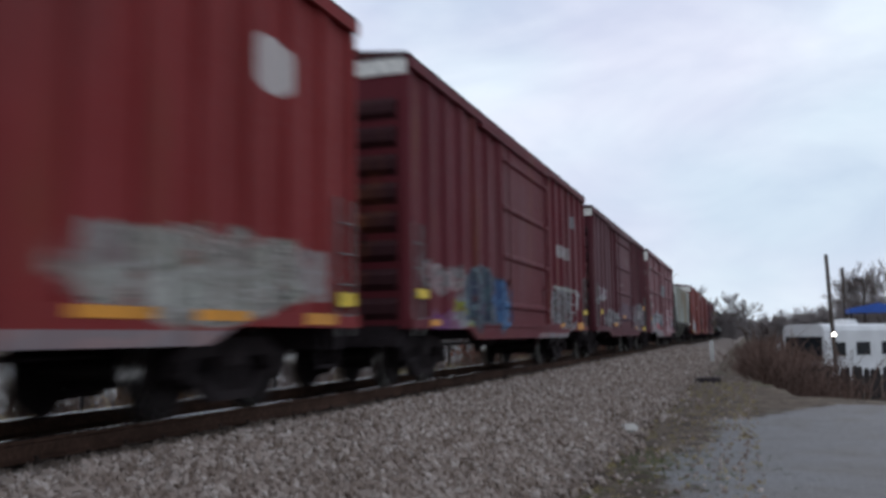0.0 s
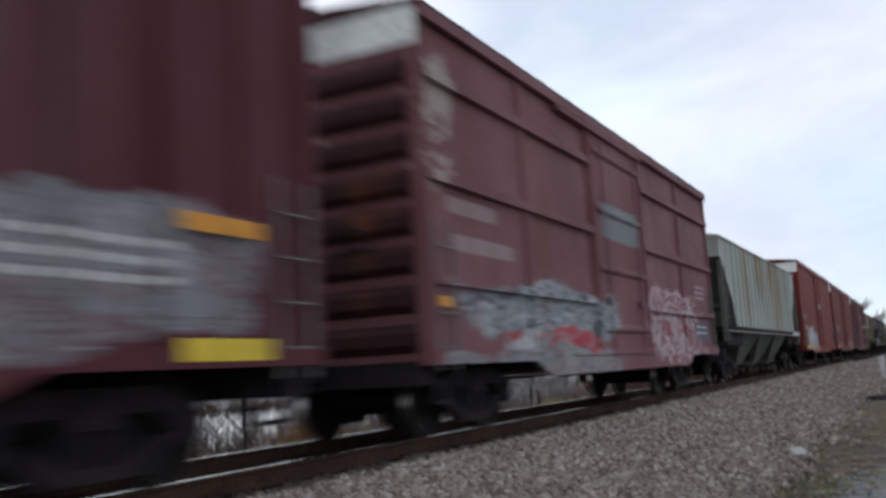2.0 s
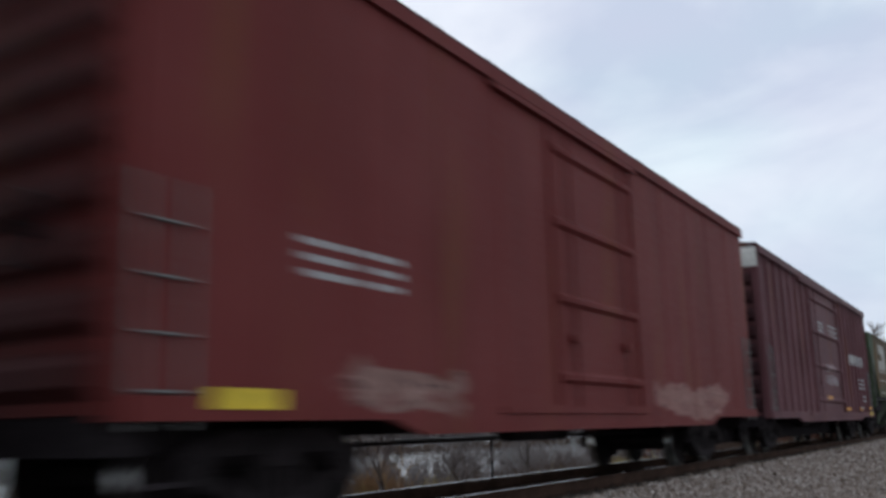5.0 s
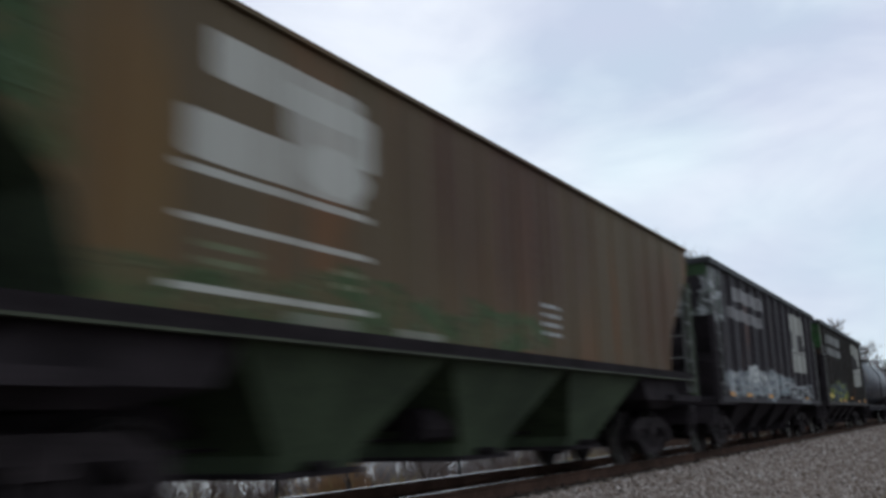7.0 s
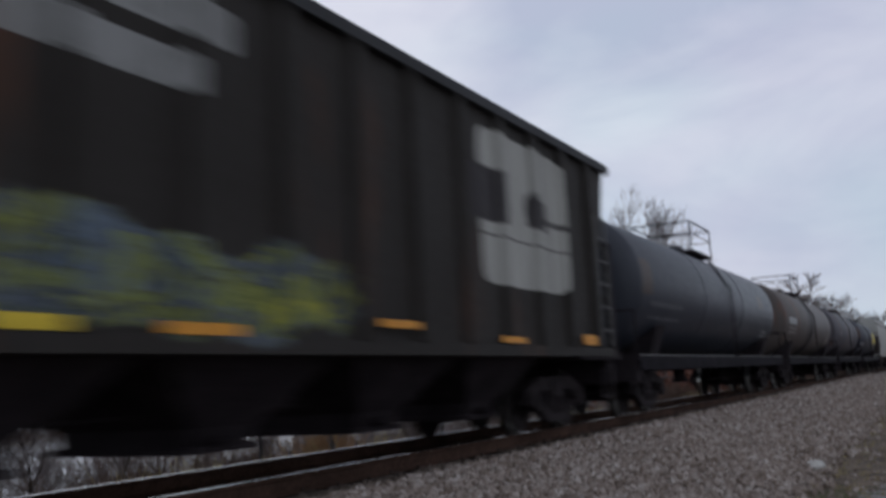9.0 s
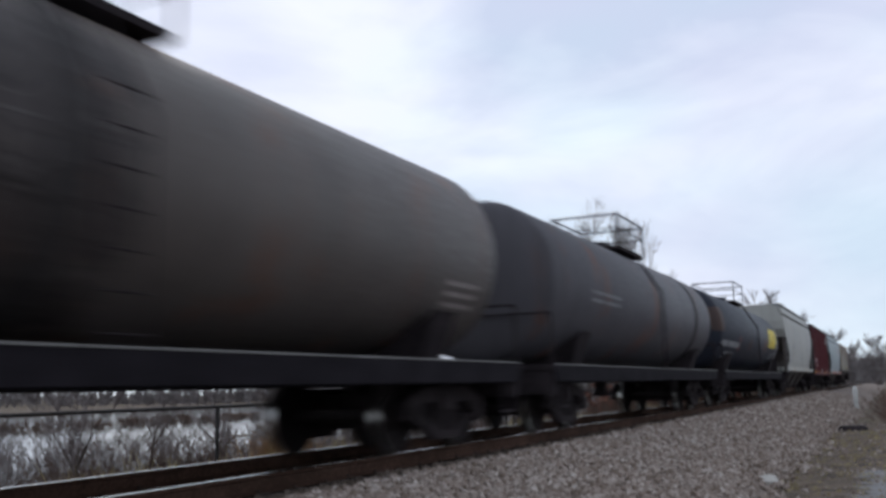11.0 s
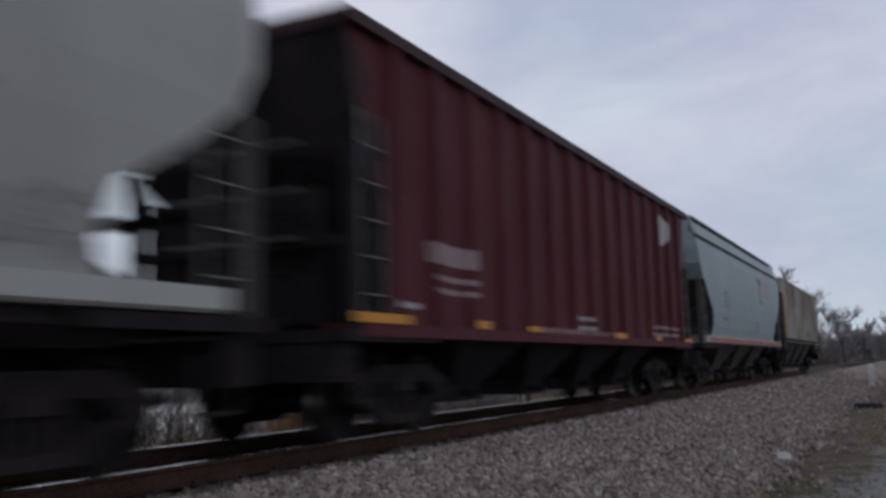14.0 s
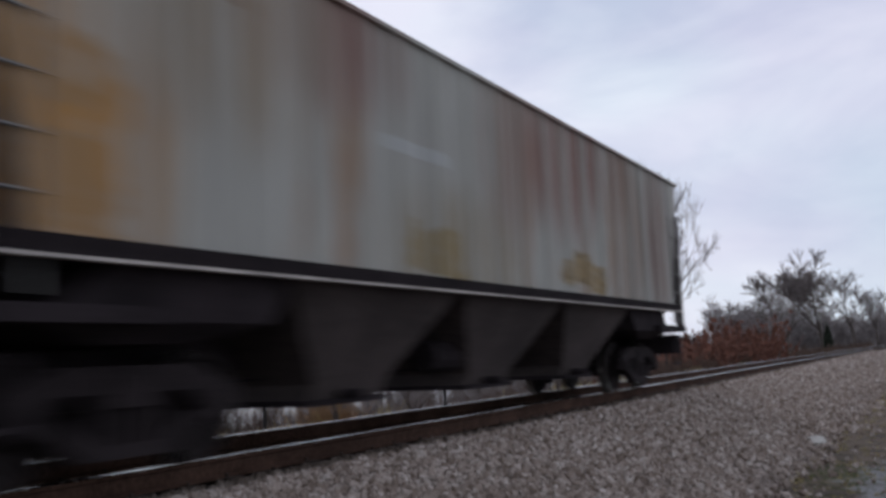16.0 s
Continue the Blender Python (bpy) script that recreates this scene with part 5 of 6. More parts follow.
covered_hopper(291.7, 307.7, 4.44, "blue grey smooth sided covered hopper with red sill stripe",
               car_paint("hopper_blue_grey", (0.29, 0.335, 0.345), rust=(0.2, 0.12, 0.07), rusty=0.02, streak=0.15, rough=0.5, patches=[
                   (2.0, 2.9, 2.85, 3.55, [(0.32, 0.27, 0.12), (0.22, 0.24, 0.2)], "oval"), (2.0, 2.9, 3.5, 3.75, [(0.1, 0.11, 0.12)], "spray"), (2.1, 3.0, 2.7, 2.9, [(0.1, 0.11, 0.13)], "spray"), (3.0, 4.8, 3.0, 3.65, [(0.42, 0.17, 0.17)], "text"),
                   (-4.9, -3.9, 2.3, 2.8, [(0.14, 0.16, 0.17)], "text"), (-4.9, -4.0, 1.9, 2.1, [(0.14, 0.16, 0.17)], "text"), (1.3, 2.1, 1.7, 2.1, [(0.13, 0.14, 0.15)], "text"), (5.8, 6.5, 1.55, 1.72, [(0.1, 0.1, 0.1)], "sign"), (5.8, 6.5, 1.47, 1.52, [WHITE], "sign")]),
               (pale_under, pale_under), curved=True, stripe=plain("faded_red_stripe", (0.42, 0.10, 0.07), 0.6, 0, 0.3, 2))
covered_hopper(308.9, 325.2, 4.16, "weathered grey covered hopper blotched with rust, last car",
               car_paint("hopper_weathered", (0.335, 0.33, 0.30), rust=(0.17, 0.09, 0.045), rusty=0.35, streak=0.5, patches=[
                   (-8.2, -6.3, 1.0, 3.5, [(0.38, 0.19, 0.05)], "run"), (-8.0, -6.7, 1.5, 3.0, [(0.36, 0.18, 0.05), (0.3, 0.17, 0.07)], "spray"), (-5.6, -3.0, 3.1, 4.6, [(0.22, 0.13, 0.11)], "run"), (-1.2, 0.6, 2.2, 4.9, [(0.24, 0.17, 0.14)], "run"), (2.6, 4.6, 3.0, 4.9, [(0.16, 0.07, 0.055)], "run"), (-6.3, -5.2, 3.55, 3.75, [(0.24, 0.18, 0.15)], "spray"), (0.2, 3.2, 2.5, 4.8, [(0.2, 0.10, 0.08)], "run"), (-6.8, -4.4, 2.6, 4.8, [(0.26, 0.20, 0.14)], "run"), (3.4, 5.4, 1.2, 4.6, [(0.24, 0.16, 0.12)], "run"), (-3.4, -0.2, 1.1, 2.6, [(0.26, 0.22, 0.16)], "run"),
                   (-3.4, -2.0, 2.9, 3.05, [PALE], "sign"), (-2.9, -1.6, 1.65, 2.2, [(0.24, 0.18, 0.09)], "spray"), (1.4, 3.4, 1.7, 2.2, [(0.28, 0.2, 0.1)], "spray"), (5.6, 7.6, 1.4, 4.6, [(0.2, 0.14, 0.12)], "run")]),
               (plain("hopper_under_black", (0.058, 0.046, 0.044), 0.8, 0, 0.4, 2), plain("pale_worn_sill", (0.4, 0.36, 0.33), 0.7, 0, 0.4, 3)), ribs=17, cut=(0.55, 0.45), rib=0.05)


# ---- trees and brush ----
def bark(name, colour):
    return plain(name, colour, 0.95, 0, 0.35, 5, 0.5)


m_bark = bark("grey_brown_bark", (0.085, 0.070, 0.062))
m_twig = bark("fine_grey_twigs", (0.16, 0.135, 0.13))
# distance haze is mixed into this colour, so it is paler than m_twig
m_hazy_twig = bark("hazy_grey_twigs", (0.20, 0.178, 0.175))
m_brush = bark("brown_scrub", (0.085, 0.055, 0.042))
m_bank = bark("reddish_brown_scrub", (0.13, 0.082, 0.066))
m_redbrush = bark("russet_leaves", (0.13, 0.055, 0.038))
m_straw = plain("dead_yellow_grass", (0.33, 0.27, 0.13), 0.95, 0, 0.35, 4)
m_cedar = plain("dark_cedar_foliage", (0.022, 0.028, 0.018), 0.95, 0, 0.4, 4)
m_cane = plain("tan_reeds", (0.28, 0.17, 0.09), 0.95, 0, 0.35, 4)


class Soup:
    """Vertices and faces gathered for one mesh of many small pieces."""

    def __init__(self):
        self.v, self.f = [], []

    def cone(self, p, q, r0, r1, n=3):
        d = (q - p)
        if d.length < 1e-4:
            return
        d.normalize()
        u = d.orthogonal().normalized()
        w = d.cross(u)
        b = len(self.v)
        for c, r in ((p, r0), (q, r1)):
            for i in range(n):
                t = 2 * math.pi * i / n
                self.v.append(tuple(c + r * (math.cos(t) * u + math.sin(t) * w)))
        for i in range(n):
            self.f.append((b + i, b + (i + 1) % n, b + n + (i + 1) % n, b + n + i))

    def leaf(self, p, size, rnd):
        b = len(self.v)
        a = Vector((rnd.gauss(0, 1), rnd.gauss(0, 1), rnd.gauss(0, 1))).normalized() * size
        c = a.orthogonal().normalized() * size * 0.6
        self.v += [tuple(p - a), tuple(p + c), tuple(p + a), tuple(p - c)]
        self.f.append((b, b + 1, b + 2, b + 3))

    def mesh(self, name, mat):
        me = bpy.data.meshes.new(name)
        me.from_pydata(self.v, [], self.f)
        me.materials.append(mat)
        return me


def grow(wood, twigs, p, d, length, r, depth, rnd, upright, min_r):
    """One limb of a bare tree: a bent, tapered run that forks."""
    n = 3
    for i in range(n):
        d = (d + Vector((rnd.gauss(0, 0.13), rnd.gauss(0, 0.13), rnd.gauss(0, 0.08) + upright))).normalized()
        q = p + d * length / n
        r2 = r * (0.86 if depth else 0.6)
        (wood if r > min_r * 2.2 else twigs).cone(p, q, r, r2, 5 if r > 0.06 else 3)
        p, r = q, r2
        if depth and i >= 1 and rnd.random() < 0.8:
            s = (d + Vector((rnd.gauss(0, 0.6), rnd.gauss(0, 0.6), rnd.gauss(0.1, 0.35)))).normalized()
            grow(wood, twigs, p, s, length * rnd.uniform(0.5, 0.75), max(min_r, r * 0.5), depth - 1, rnd, upright, min_r)
    if depth:
        for _ in range(2 if depth > 1 else 3):
            s = (d + Vector((rnd.gauss(0, 0.4), rnd.gauss(0, 0.4), rnd.gauss(0.08, 0.25)))).normalized()
            grow(wood, twigs, p, s, length * rnd.uniform(0.6, 0.82), max(min_r, r * 0.7), depth - 1, rnd, upright, min_r)


def bare_tree(x, y, top, seed, label, spread_=0.35, lean=(0, 0), depth=5, min_r=0.018, twig=None, group="bare winter trees", slim=1.0):
    rnd = random.Random(seed)
    z0 = ground_z(x, y) - 0.1
    wood, twigs = Soup(), Soup()
    H = top - z0
    p, d, r = Vector((0, 0, 0)), Vector((lean[0], lean[1], 1)).normalized(), 0.02 * H + 0.03
    trunk_h = H * (0.5 - 0.25 * spread_)
    for i in range(5):
        q = p + d * trunk_h / 5
        wood.cone(p, q, r, r * 0.92, 8)
        p, r = q, r * 0.92
        d = (d + Vector((rnd.gauss(0, 0.05), rnd.gauss(0, 0.05), 0.05))).normalized()
        if i >= 2:
            s = (d + Vector((rnd.gauss(0, 1), rnd.gauss(0, 1), 0.5)) * (0.4 + spread_)).normalized()
            grow(wood, twigs, p, s, H * 0.2, r * 0.45, depth - 2, rnd, 0.05, min_r)
    for j in range(3):
        s = (d + Vector((rnd.gauss(0, spread_), rnd.gauss(0, spread_), 0.3))).normalized()
        grow(wood, twigs, p, s, H * 0.26, r * 0.7, depth - 1, rnd, 0.04, min_r)
    hi = max(v[2] for v in wood.v + twigs.v)
    f = H / hi
    for s in (wood, twigs):
        s.v = [(a * f * slim, b * f * slim, c * f) for a, b, c in s.v]
    t = thing("bare_tree", label, "tree", group)
    t.location = (x, y, z0)
    piece("trunk", wood.mesh("trunk", m_bark), t)
    piece("crown", twigs.mesh("crown", twig or m_twig), t)
    return t


def polar(az, dist):
    return EYE[0] - dist * math.sin(radians(az)), dist * math.cos(radians(az))


def tree_at(az, el, dist, seed, label, **kw):
    x, y = polar(az, dist)
    return bare_tree(x, y, EYE[2] + dist * math.tan(radians(el)), seed, label, **kw)


tree_at(17.3, 11.5, 60, 3, "tall bare tree with upright limbs by the marsh", spread_=0.3, depth=6, min_r=0.02, slim=0.55, twig=m_hazy_twig)
tree_at(18.7, 10.6, 62, 5, "bare tree with upright limbs by the marsh", spread_=0.3, depth=6, min_r=0.02, slim=0.45, twig=m_hazy_twig)
tree_at(15.7, 11.0, 60, 8, "tall slender bare tree with a dark trunk", spread_=0.3, depth=6, min_r=0.02, slim=0.5, twig=m_hazy_twig)
tree_at(6.4, 5.5, 130, 12, "broad bare tree with a rounded crown", spread_=0.75, depth=6, min_r=0.048)
tree_at(8.3, 4.5, 125, 14, "grey bare tree among other trees", spread_=0.7, depth=6, min_r=0.045)
tree_at(9.6, 3.4, 110, 15, "grey bare tree among other trees", spread_=0.6, depth=5, min_r=0.03, twig=m_hazy_twig)
tree_at(4.7, 4.2, 150, 16, "grey bare tree among other trees", spread_=0.7, depth=5, min_r=0.04, twig=m_hazy_twig)
tree_at(3.5, 3.0, 170, 17, "grey bare tree among other trees", spread_=0.7, depth=5, min_r=0.04, twig=m_hazy_twig)
tree_at(2.5, 2.3, 210, 18, "grey bare tree among other trees", spread_=0.7, depth=5, min_r=0.05, twig=m_hazy_twig)
tree_at(0.1, 2.6, 120, 19, "lone bare tree with a rounded crown", spread_=0.75, depth=6, min_r=0.03, twig=m_hazy_twig)
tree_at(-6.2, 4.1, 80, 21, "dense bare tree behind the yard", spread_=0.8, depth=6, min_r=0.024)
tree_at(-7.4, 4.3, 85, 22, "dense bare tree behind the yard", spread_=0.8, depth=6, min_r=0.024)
tree_at(-5.2, 2.6, 110, 23, "grey bare tree among other trees", spread_=0.8, depth=5, min_r=0.035, twig=m_hazy_twig)
for i, az in enumerate((22, 27, 31, 36, 40, 44, 48, 53, 58)):
    tree_at(az, 0.9 + 0.7 * math.sin(i * 2.3), 27 + 8 * math.sin(i * 1.7), 40 + i, "thin bare sapling at the edge of the marsh", spread_=0.5, depth=4, min_r=0.014, group="bare saplings by the marsh")


def wood_line(name, label, az0, az1, dist, el0, el1, n, seed, mat, deep=20):
    """A far belt of bare woods: many small branching stems."""
    rnd, s = random.Random(seed), Soup()
    for i in range(n):
        u = (i + rnd.random()) / n
        dd = dist + rnd.uniform(0, deep)
        x, y = polar(az0 + (az1 - az0) * u, dd)
        H = dd * math.tan(radians(el0 + (el1 - el0) * u)) * rnd.uniform(0.65, 1.05) + EYE[2] + 1.5
        z = ground_z(x, y)
        p, d = Vector((x, y, z)), Vector((rnd.gauss(0, 0.1), rnd.gauss(0, 0.1), 1)).normalized()
        w = 0.0010 * dist
        s.cone(p, p + d * H * 0.9, w * 1.6, w * 0.5)
        for j in range(34):
            a = p + d * H * rnd.uniform(0.12, 0.85)
            b = Vector((rnd.gauss(0, 1), rnd.gauss(0, 1), rnd.uniform(0.3, 1.4))).normalized()
            e = a + b * H * rnd.uniform(0.1, 0.28)
            s.cone(a, e, w * 0.55, w * 0.2)
            for _ in range(5):
                c = a.lerp(e, rnd.uniform(0.3, 1))
                s.cone(c, c + Vector((rnd.gauss(0, 1), rnd.gauss(0, 1), rnd.uniform(0, 1.2))).normalized() * H * 0.12, w * 0.35, w * 0.12)
    return tagged(new(name, s.mesh(name, mat)), label, "woods", kind="stuff")


wood_line("far_woods", "far belt of grey winter woods along the track", 12.5, 0.6, 170, 3.0, 1.1, 130, 31, m_hazy_twig, 60)
wood_line("far_woods", "far belt of grey winter woods behind the yard", -0.6, -9.5, 110, 1.4, 2.6, 110, 32, m_hazy_twig, 30)
wood_line("far_woods", "distant woods where the track meets the horizon", 1.4, -1.4, 330, 0.9, 0.9, 40, 34, m_hazy_twig, 60)
wood_line("far_woods", "low winter woods on the far shore", 64, 13, 230, 0.3, 1.0, 430, 33, m_hazy_twig, 30)


def scrub(name, label, mat, n, place, h0, h1, seed, r=0.008, fan=0.5, category="brush", leaves=0.0):
    rnd, s = random.Random(seed), Soup()
    for i in range(n):
        x, y = place(rnd)
        p = Vector((x, y, max(ground_z(x, y), bed_z(x, y) if abs(x) < 4.9 else -9) - 0.03))
        H = rnd.uniform(h0, h1)
        for _ in range(5):
            d = Vector((rnd.gauss(0, fan), rnd.gauss(0, fan), 1)).normalized()
            q = p + d * H * rnd.uniform(0.6, 1)
            s.cone(p, q, r * (1 + y / 60), r * 0.3)
            if leaves:
                for _ in range(4):
                    s.leaf(p.lerp(q, rnd.uniform(0.3, 1)), leaves * rnd.uniform(0.6, 1.3), rnd)
            else:
                for _ in range(2):
                    c = p.lerp(q, rnd.uniform(0.35, 0.9))
                    s.cone(c, c + Vector((rnd.gauss(0, 0.6), rnd.gauss(0, 0.6), 0.7)).normalized() * H * 0.35, r * 0.6 * (1 + y / 60), r * 0.25)
    return tagged(new(name, s.mesh(name, mat)), label, category, kind="stuff")


def patchy(g, x0, x1, y0, y1, cut, salt):
    """A random place inside the wandering patches where brush grows."""
    while True:
        x, y = g.uniform(x0, x1), g.uniform(y0, y1)
        if noise.noise((x * 0.35, y * 0.3, salt)) > cut:
            return x, y


scrub("marsh_brush", "tangled grey brown brush on the marsh bank", m_brush, 1500, lambda g: patchy(g, -17, -6.2, 2, 75, 0.08, 3), 0.7, 2.1, 51, 0.011, 0.7)
scrub("marsh_brush", "thin pale twigs standing in the marsh", m_twig, 950, lambda g: patchy(g, -34, -9, 2, 75, 0.1, 6), 1.2, 2.7, 59, 0.016, 0.5)
scrub("marsh_brush", "low brown brush on a strip of land in the marsh", m_brush, 900, lambda g: (-g.uniform(58, 72), g.uniform(5, 150)), 0.7, 1.6, 64, 0.03, 0.9)
scrub("yellow_grass", "dead yellow grass on the marsh bank", m_straw, 1100, lambda g: patchy(g, -8.2, -4.6, 6, 60, 0.1, 8), 0.35, 0.95, 52, 0.007, 0.4, "grass")
scrub("low_bank_grass", "low tan grass on the marsh bank", m_straw, 1600, lambda g: (-g.uniform(4.4, 8.5), g.uniform(2, 60)), 0.12, 0.4, 60, 0.008, 0.7, "grass")
scrub("tan_reeds", "clump of tan orange reeds", m_cane, 90, lambda g: (-5.9 + g.gauss(0, 0.35), 16.4 + g.gauss(0, 0.4)), 0.8, 1.5, 53, 0.011, 0.2, "reeds")
scrub("brown_bush", "rounded brown bush on the marsh bank", m_brush, 130, lambda g: (-7.4 + g.gauss(0, 0.6), 14.3 + g.gauss(0, 0.6)), 1.1, 2.1, 63, 0.008, 0.55, "bush")
scrub("far_bank_brush", "brown brush along the far side of the track", m_brush, 1500, lambda g: (-g.uniform(4.6, 9), 40 + 130 * g.random() ** 1.4), 0.6, 1.8, 54, 0.016)
scrub("russet_bush", "russet leafy thicket beside the track", m_redbrush, 170, lambda g: (-7.2 + g.gauss(0, 1.6), 62 + g.gauss(0, 6)), 2.2, 4.4, 55, 0.03, 0.35, "bush", 0.22)
scrub("bank_brush", "brown scrub on the slope to the yard", m_bank, 1100, lambda g: (6.6 + abs(g.gauss(0, 1.3)), g.uniform(31, 75)), 1.0, 2.7, 56, 0.016)
scrub("verge_grass", "short dry grass on the verge", m_straw, 900, lambda g: (g.uniform(4.5, 6.4), g.uniform(5, 30)), 0.03, 0.12, 57, 0.004, 0.8, "grass")
scrub("green_verge_grass", "short green winter grass on the verge", plain("green_grass", (0.09, 0.12, 0.04), 0.95, 0, 0.4, 4), 1500, lambda g: (4.75 + abs(g.gauss(0, 0.8)), g.uniform(5, 13)), 0.02, 0.07, 58, 0.004, 0.8, "grass")


def cedar(x, y, H, seed):
    rnd, s, w = random.Random(seed), Soup(), Soup()
    w.cone(Vector((0, 0, -0.2)), Vector((0, 0, H * 0.9)), 0.12, 0.02, 6)
    for i in range(900):
        u = rnd.random()
        r = H * 0.2 * (1 - u) ** 0.7 * rnd.uniform(0.3, 1.1)
        a = rnd.uniform(0, 6.28)
        s.leaf(Vector((r * math.cos(a), r * math.sin(a), H * (0.06 + 0.92 * u))), 0.16, rnd)
    t = thing("cedar", "small dark evergreen beside the track", "tree")
    t.location = (x, y, ground_z(x, y))
    piece("trunk", w.mesh("trunk", m_bark), t)
    piece("crown", s.mesh("crown", m_cedar), t)


cedar(*polar(6.1, 118), 4.2, 61)
cedar(*polar(10.0, 75), 3.4, 62)

# ---- lineside things ----
m_post = plain("white_post_paint", (0.62, 0.62, 0.6), 0.7, 0, 0.15, 5)
x, y = polar(2.18, 52)
z = bed_z(x, y)
post = thing("milepost", "white painted post standing in the ballast", "post")
post.location = (x, y, z - 0.15)
part("shaft", fix(loft(bmesh.new(), [(0, 0.1, -0.1, 0.1), (1.25, 0.1, -0.1, 0.1), (1.38, 0.06, -0.06, 0.06)])), m_post, post)
part("marker_plate", cube(bmesh.new(), -0.11, 0.11, -0.125, -0.105, 0.85, 1.25), m_post, post)

slab_at = (5.0, 30.5)
bm = fix(loft(bmesh.new(), [(-0.1, 0.42, -0.3, 0.26), (0.05, 0.4, -0.28, 0.3), (0.11, 0.33, -0.2, 0.2)]))
for v in bm.verts:
    v.co += Vector((0.03 * noise.noise(v.co * 3), 0.05 * noise.noise(v.co * 3 + Vector((4, 0, 0))), 0))
ob = part("broken_tie", bm, m_under)
ob.location = (*slab_at, max(bed_z(*slab_at), ground_z(*slab_at)) + 0.02)
tagged(ob, "dark broken tie lying on the verge", "timber")
bm = bmesh.new()
bmesh.ops.create_icosphere(bm, subdivisions=2, radius=0.16)
for v in bm.verts:
    v.co = Vector((v.co.x * 1.2, v.co.y, v.co.z * 0.6)) * (1 + 0.3 * noise.noise(v.co * 9))
ob = part("pale_rock", bm, plain("pale_limestone", (0.45, 0.43, 0.4), 0.9, 0, 0.2, 5))
ob.location = (4.27, 16.1, max(bed_z(4.27, 16.1), ground_z(4.27, 16.1)) + 0.04)
tagged(ob, "pale limestone rock at the ballast's edge", "rock")

# a pipe rail runs along the far bank
m_pipe = plain("dark_pipe", (0.03, 0.028, 0.028), 0.7, 0.2, 0.3, 3)
rail = thing("pipe_rail", "dark steel pipe rail on short posts", "railing")
part("pipe", fix(tube(bmesh.new(), (-5.7, -12, 0.52), (-5.7, 46, 0.52), 0.035, n=8)), m_pipe, rail)
for i in range(8):
    yy = -8 + i * 7.4
    part("post", fix(tube(bmesh.new(), (-5.7, yy, ground_z(-5.7, yy) - 0.2), (-5.7, yy, 0.5), 0.04, n=8)), m_pipe, rail)

# ---- the yard beyond the lot ----
m_coach = plain("white_coach_paint", (0.66, 0.67, 0.68), 0.4, 0, 0.1, 2)
m_glass = plain("dark_window_glass", (0.015, 0.018, 0.022), 0.12, 0, 0.3, 2, 0.02)
m_rubber = plain("black_rubber", (0.02, 0.02, 0.02), 0.85, 0, 0.3, 5)


def motorhome(az, dist, turn):
    x, y = polar(az, dist)
    t = thing("motorhome", "white motorhome with a dark windscreen in the yard", "motorhome")
    t.matrix_world = Matrix.Translation((x, y, ground_z(x, y))) @ pose(0, 0, 0, 0, 0, turn)
    hw, Ln, zt = 1.25, 8.5, 3.25
    prof = [(-hw, 0.55), (hw, 0.55), (hw, zt - 0.35), (hw - 0.12, zt - 0.1), (hw - 0.4, zt), (-hw + 0.4, zt), (-hw + 0.12, zt - 0.1), (-hw, zt - 0.35)]
    part("body", fix(prism(bmesh.new(), prof, 0.0, Ln)), m_coach, t)
    part("windscreen", cube(bmesh.new(), -1.1, 1.1, -0.012, 0.0, 1.35, 2.6), m_glass, t, "wide dark windscreen")
    part("bumper", fix(loft(bmesh.new(), [(0.4, 1.22, -0.16, 0.1), (0.7, 1.25, -0.18, 0.1)])), m_pipe, t)
    part("grille", cube(bmesh.new(), -0.7, 0.7, -0.03, 0.0, 0.85, 1.15), m_pipe, t)
    for s in (-1, 1):
        part("headlight", cube(bmesh.new(), s * 0.95 - 0.14, s * 0.95 + 0.14, -0.035, 0.0, 0.85, 1.05), m_glass, t)
        m = part("mirror", cube(bmesh.new(), s * 1.45 - 0.1, s * 1.45 + 0.1, -0.2, -0.08, 1.8, 2.25), m_coach, t)
        part("mirror_arm", fix(tube(bmesh.new(), (s * 1.25, 0.05, 2.3), (s * 1.45, -0.12, 2.2), 0.03)), m_pipe, m)
        for a in (1.4, 6.2):
            w = part("wheel", fix(tube(bmesh.new(), (s * 1.0, a, 0.45), (s * 1.24, a, 0.45), 0.45, n=18)), m_rubber, t)
            part("hub", fix(tube(bmesh.new(), (s * 1.24, a, 0.45), (s * 1.26, a, 0.45), 0.22, n=14)), m_rung, w)
    for a, b in ((0.6, 1.7), (2.6, 3.8), (4.8, 6.0), (6.6, 7.6)):
        for s in (-1, 1):
            x0, x1 = sorted((s * hw, s * (hw + 0.01)))
            part("side_window", cube(bmesh.new(), x0, x1, a, b, 1.6, 2.3), m_glass, t)
    part("roof_unit", fix(loft(bmesh.new(), [(zt, 0.5, 3.0, 4.0), (zt + 0.25, 0.42, 3.1, 3.9)])), m_coach, t)


motorhome(-3.0, 51, -40)


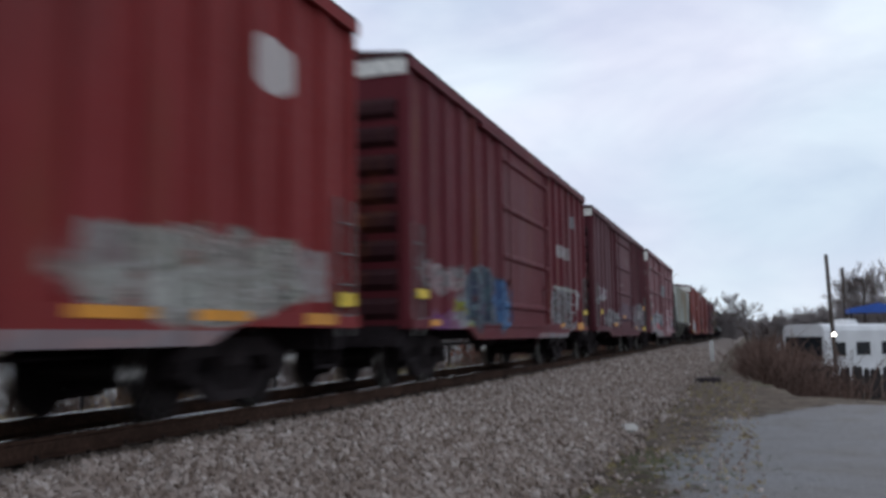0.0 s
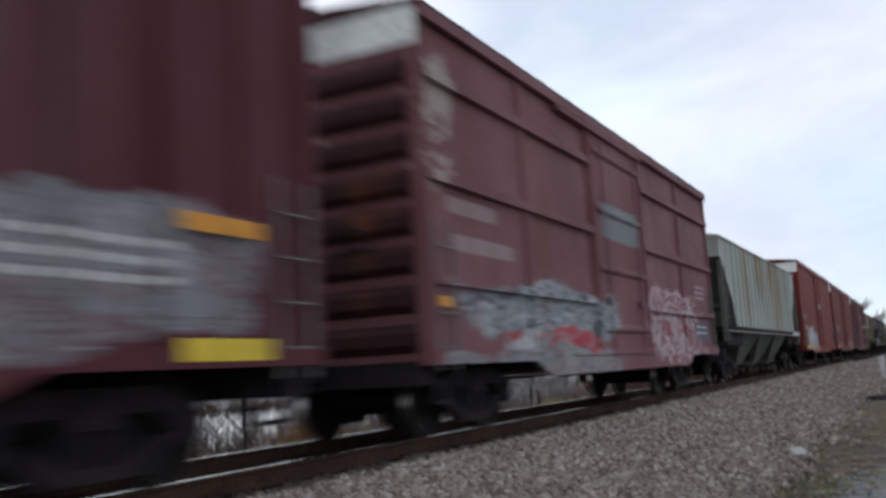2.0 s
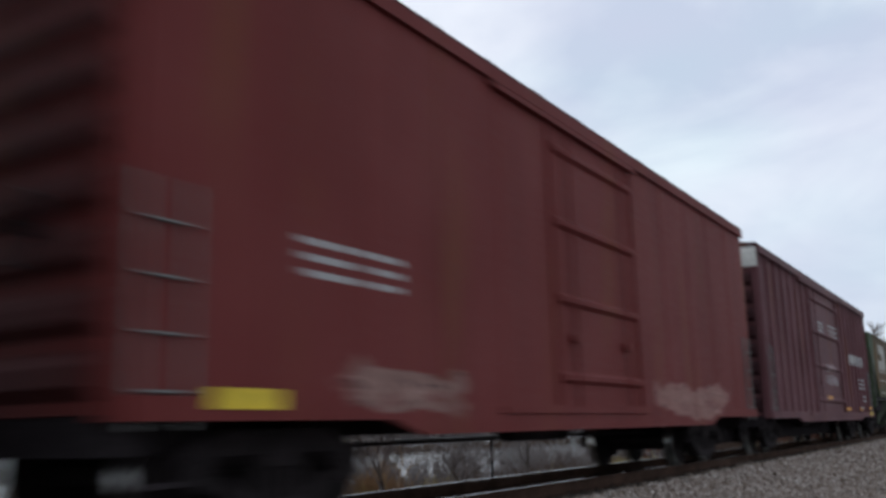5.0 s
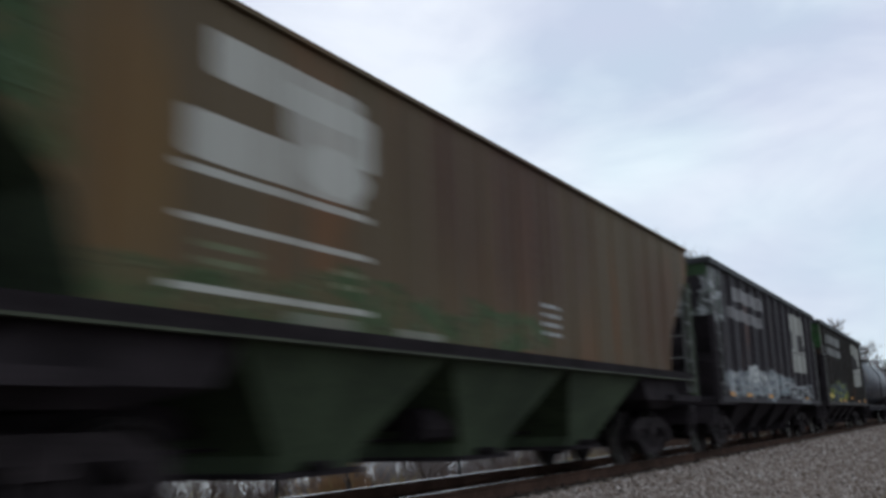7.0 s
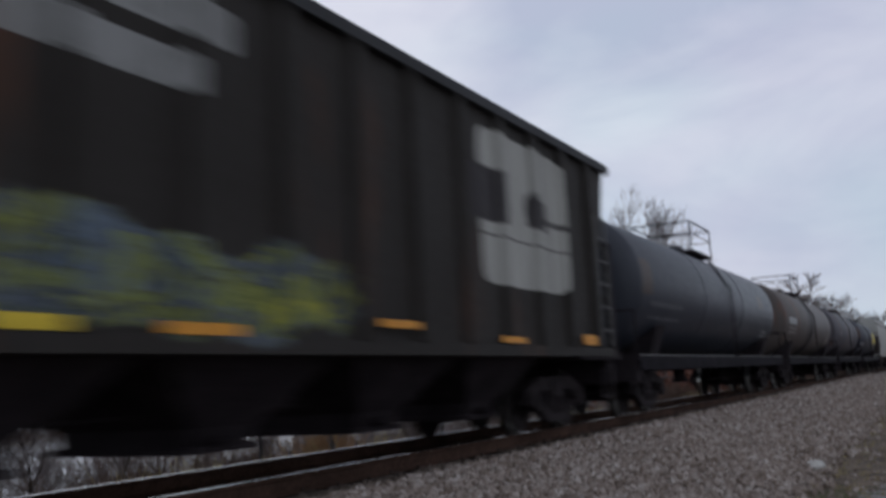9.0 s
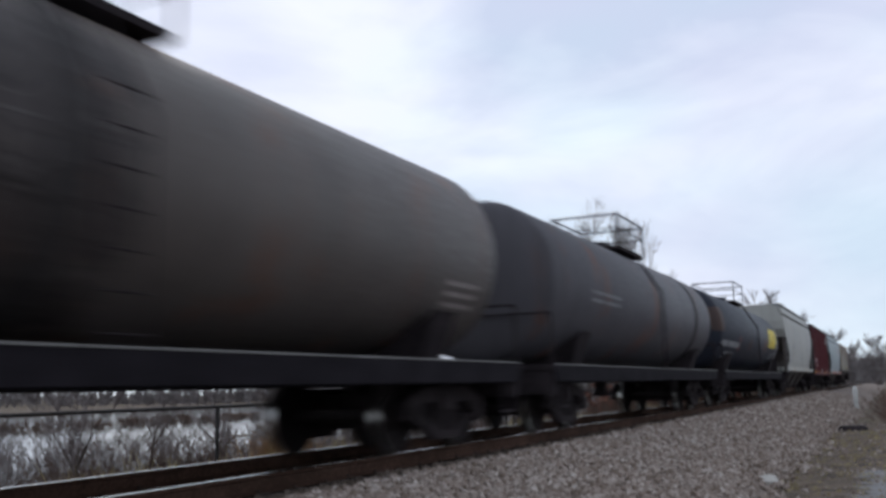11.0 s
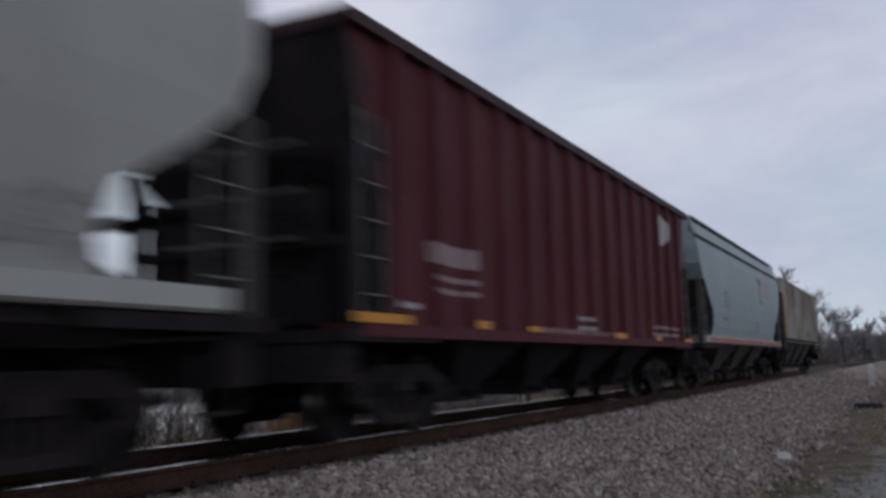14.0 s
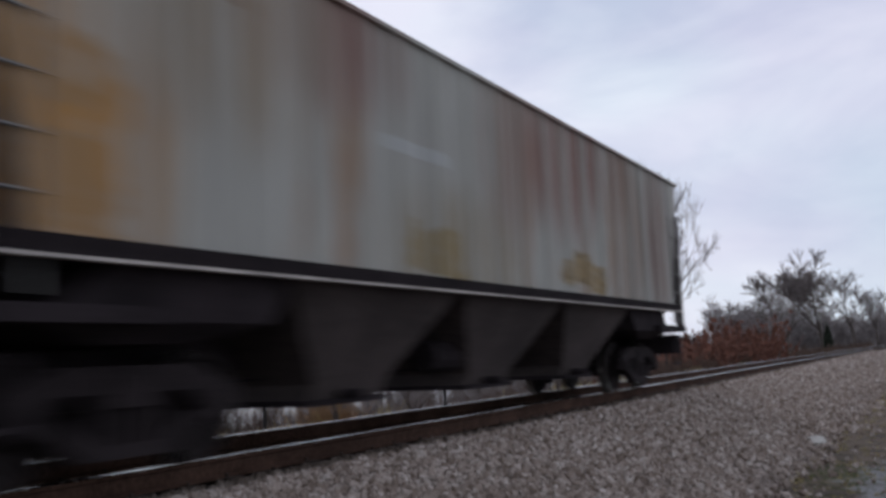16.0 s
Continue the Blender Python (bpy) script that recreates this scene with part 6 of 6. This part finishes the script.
def fence():
    t = thing("plank_fence", "dark weathered plank fence below the lot", "fence")
    m = plain("weathered_dark_planks", (0.05, 0.045, 0.045), 0.9, 0, 0.4, 4, 0.4, 0.6)
    me = mesh_of("plank", fix(prism(bmesh.new(), [(-0.09, 0), (0.09, 0), (0.09, 1.55), (0, 1.62), (-0.09, 1.55)], -0.012, 0.012)), m)
    for i in range(34):
        x, y = 8.1 + i * 0.195, 36.5 + 0.05 * math.sin(i) - i * 0.05
        ob = piece("plank", me, t, (x, y, ground_z(x, y) - 0.05 + 0.05 * math.sin(i * 5.1)))
        ob.rotation_euler = (0, 0.02 * math.sin(i * 3.7), -0.25)
    for z in (0.4, 1.2):
        part("fence_rail", fix(tube(bmesh.new(), (8.0, 36.55, ground_z(8, 36.5) + z), (14.6, 34.9, ground_z(14.6, 35) + z), 0.04, n=4)), m, t)


fence()


def pole(az, dist, el, lean, label):
    x, y = polar(az, dist)
    t = thing("utility_pole", label, "pole")
    t.location = (x, y, ground_z(x, y) - 0.3)
    H = EYE[2] + dist * math.tan(radians(el)) - t.location.z
    part("shaft", fix(tube(bmesh.new(), (0, 0, 0), (lean * H, 0, H), 0.11, 0.08, n=10)), m_bark, t)
    return t, H


t, H = pole(-4.75, 44, 4.5, -0.035, "leaning dark wooden utility pole")
part("bracket", fix(tube(bmesh.new(), (-0.12, 0, 3.0), (-0.1, -0.35, 3.15), 0.03)), m_pipe, t)
k = Nodes("lit_lamp")
k.bsdf.inputs["Emission Color"].default_value = (1.0, 0.93, 0.85, 1)
k.bsdf.inputs["Emission Strength"].default_value = 8.0
m_lamp = k.finish((0.8, 0.8, 0.78), 0.4)
bm = bmesh.new()
bmesh.ops.create_uvsphere(bm, u_segments=12, v_segments=8, radius=0.075)
lamp = part("yard_lamp", bm, m_lamp, t, "small lit yard lamp")
lamp.location = (-0.1, -0.45, 3.02)
pole(-5.3, 62, 3.7, 0.0, "thin dark pole behind the yard")
t, H = pole(-6.35, 60, 3.0, 0.0, "dark lamp post beside the canopy")
part("arm", fix(tube(bmesh.new(), (0, 0, H - 0.05), (-0.7, 0, H + 0.05), 0.06)), m_pipe, t)

x, y = polar(-4.85, 40)
t = thing("white_basin", "upturned white basin on the fence line", "basin")
t.location = (x, y, ground_z(x, y))
part("bowl", fix(loft(bmesh.new(), [(0.98, 0.42, -0.3, 0.3), (1.1, 0.4, -0.28, 0.28), (1.2, 0.22, -0.15, 0.15)])), m_coach, t)
part("stand", fix(tube(bmesh.new(), (0, 0, -0.1), (0, 0, 0.98), 0.12, n=10)), m_pipe, t)

x, y = polar(-6.9, 58)
t = thing("canopy", "blue awning on posts in the yard", "awning")
t.location = (x, y, ground_z(x, y))
m_blue = plain("blue_awning", (0.03, 0.09, 0.34), 0.6, 0, 0.25, 2)
part("awning", fix(prism(bmesh.new(), [(-1.5, 3.9), (1.5, 3.9), (1.5, 4.15), (0, 4.45), (-1.5, 4.15)], -1.2, 1.2)), m_blue, t)
for a in (-1.4, 1.4):
    for b in (-1.1, 1.1):
        part("post", fix(tube(bmesh.new(), (a, b, -0.1), (a, b, 3.92), 0.05)), m_pipe, t)

x, y = polar(-8.2, 72)
t = thing("box_van", "white box van parked in the yard", "van")
t.location = (x, y, ground_z(x, y))
part("cargo_box", cube(bmesh.new(), -1.1, 1.1, 0, 4.2, 0.8, 3.4), m_coach, t)
part("cab", fix(loft(bmesh.new(), [(0.5, 0.95, -1.6, 0.0), (1.4, 0.95, -1.6, 0.0), (2.2, 0.85, -0.9, 0.0)])), m_coach, t)
part("windscreen", cube(bmesh.new(), -0.75, 0.75, -1.3, -1.22, 1.5, 2.0), m_glass, t)
for a in (-1.0, 3.2):
    for s in (-1, 1):
        part("wheel", fix(tube(bmesh.new(), (s * 0.75, a, 0.38), (s * 0.98, a, 0.38), 0.38, n=16)), m_rubber, t)


# ---- what moves ----
def motions():
    # every car keeps the train's speed
    for car, y in CARS:
        walk(car, [(t, pose(0, y - SPEED * t, 0)) for t in range(17)])
    # wheels roll without slip; alike wheelsets share one set of keys
    turn = math.degrees(SPEED / R_WHEEL)
    first = WHEELS[0]
    walk(first, [(i / FPS, pose(0, 0, R_WHEEL, turn * i / FPS)) for i in range(16 * FPS + 1)])
    for ob in WHEELS[1:]:
        ob.rotation_mode = "QUATERNION"
        keys = ob.animation_data_create()
        keys.action, keys.action_slot = first.animation_data.action, first.animation_data.action_slot


motions()
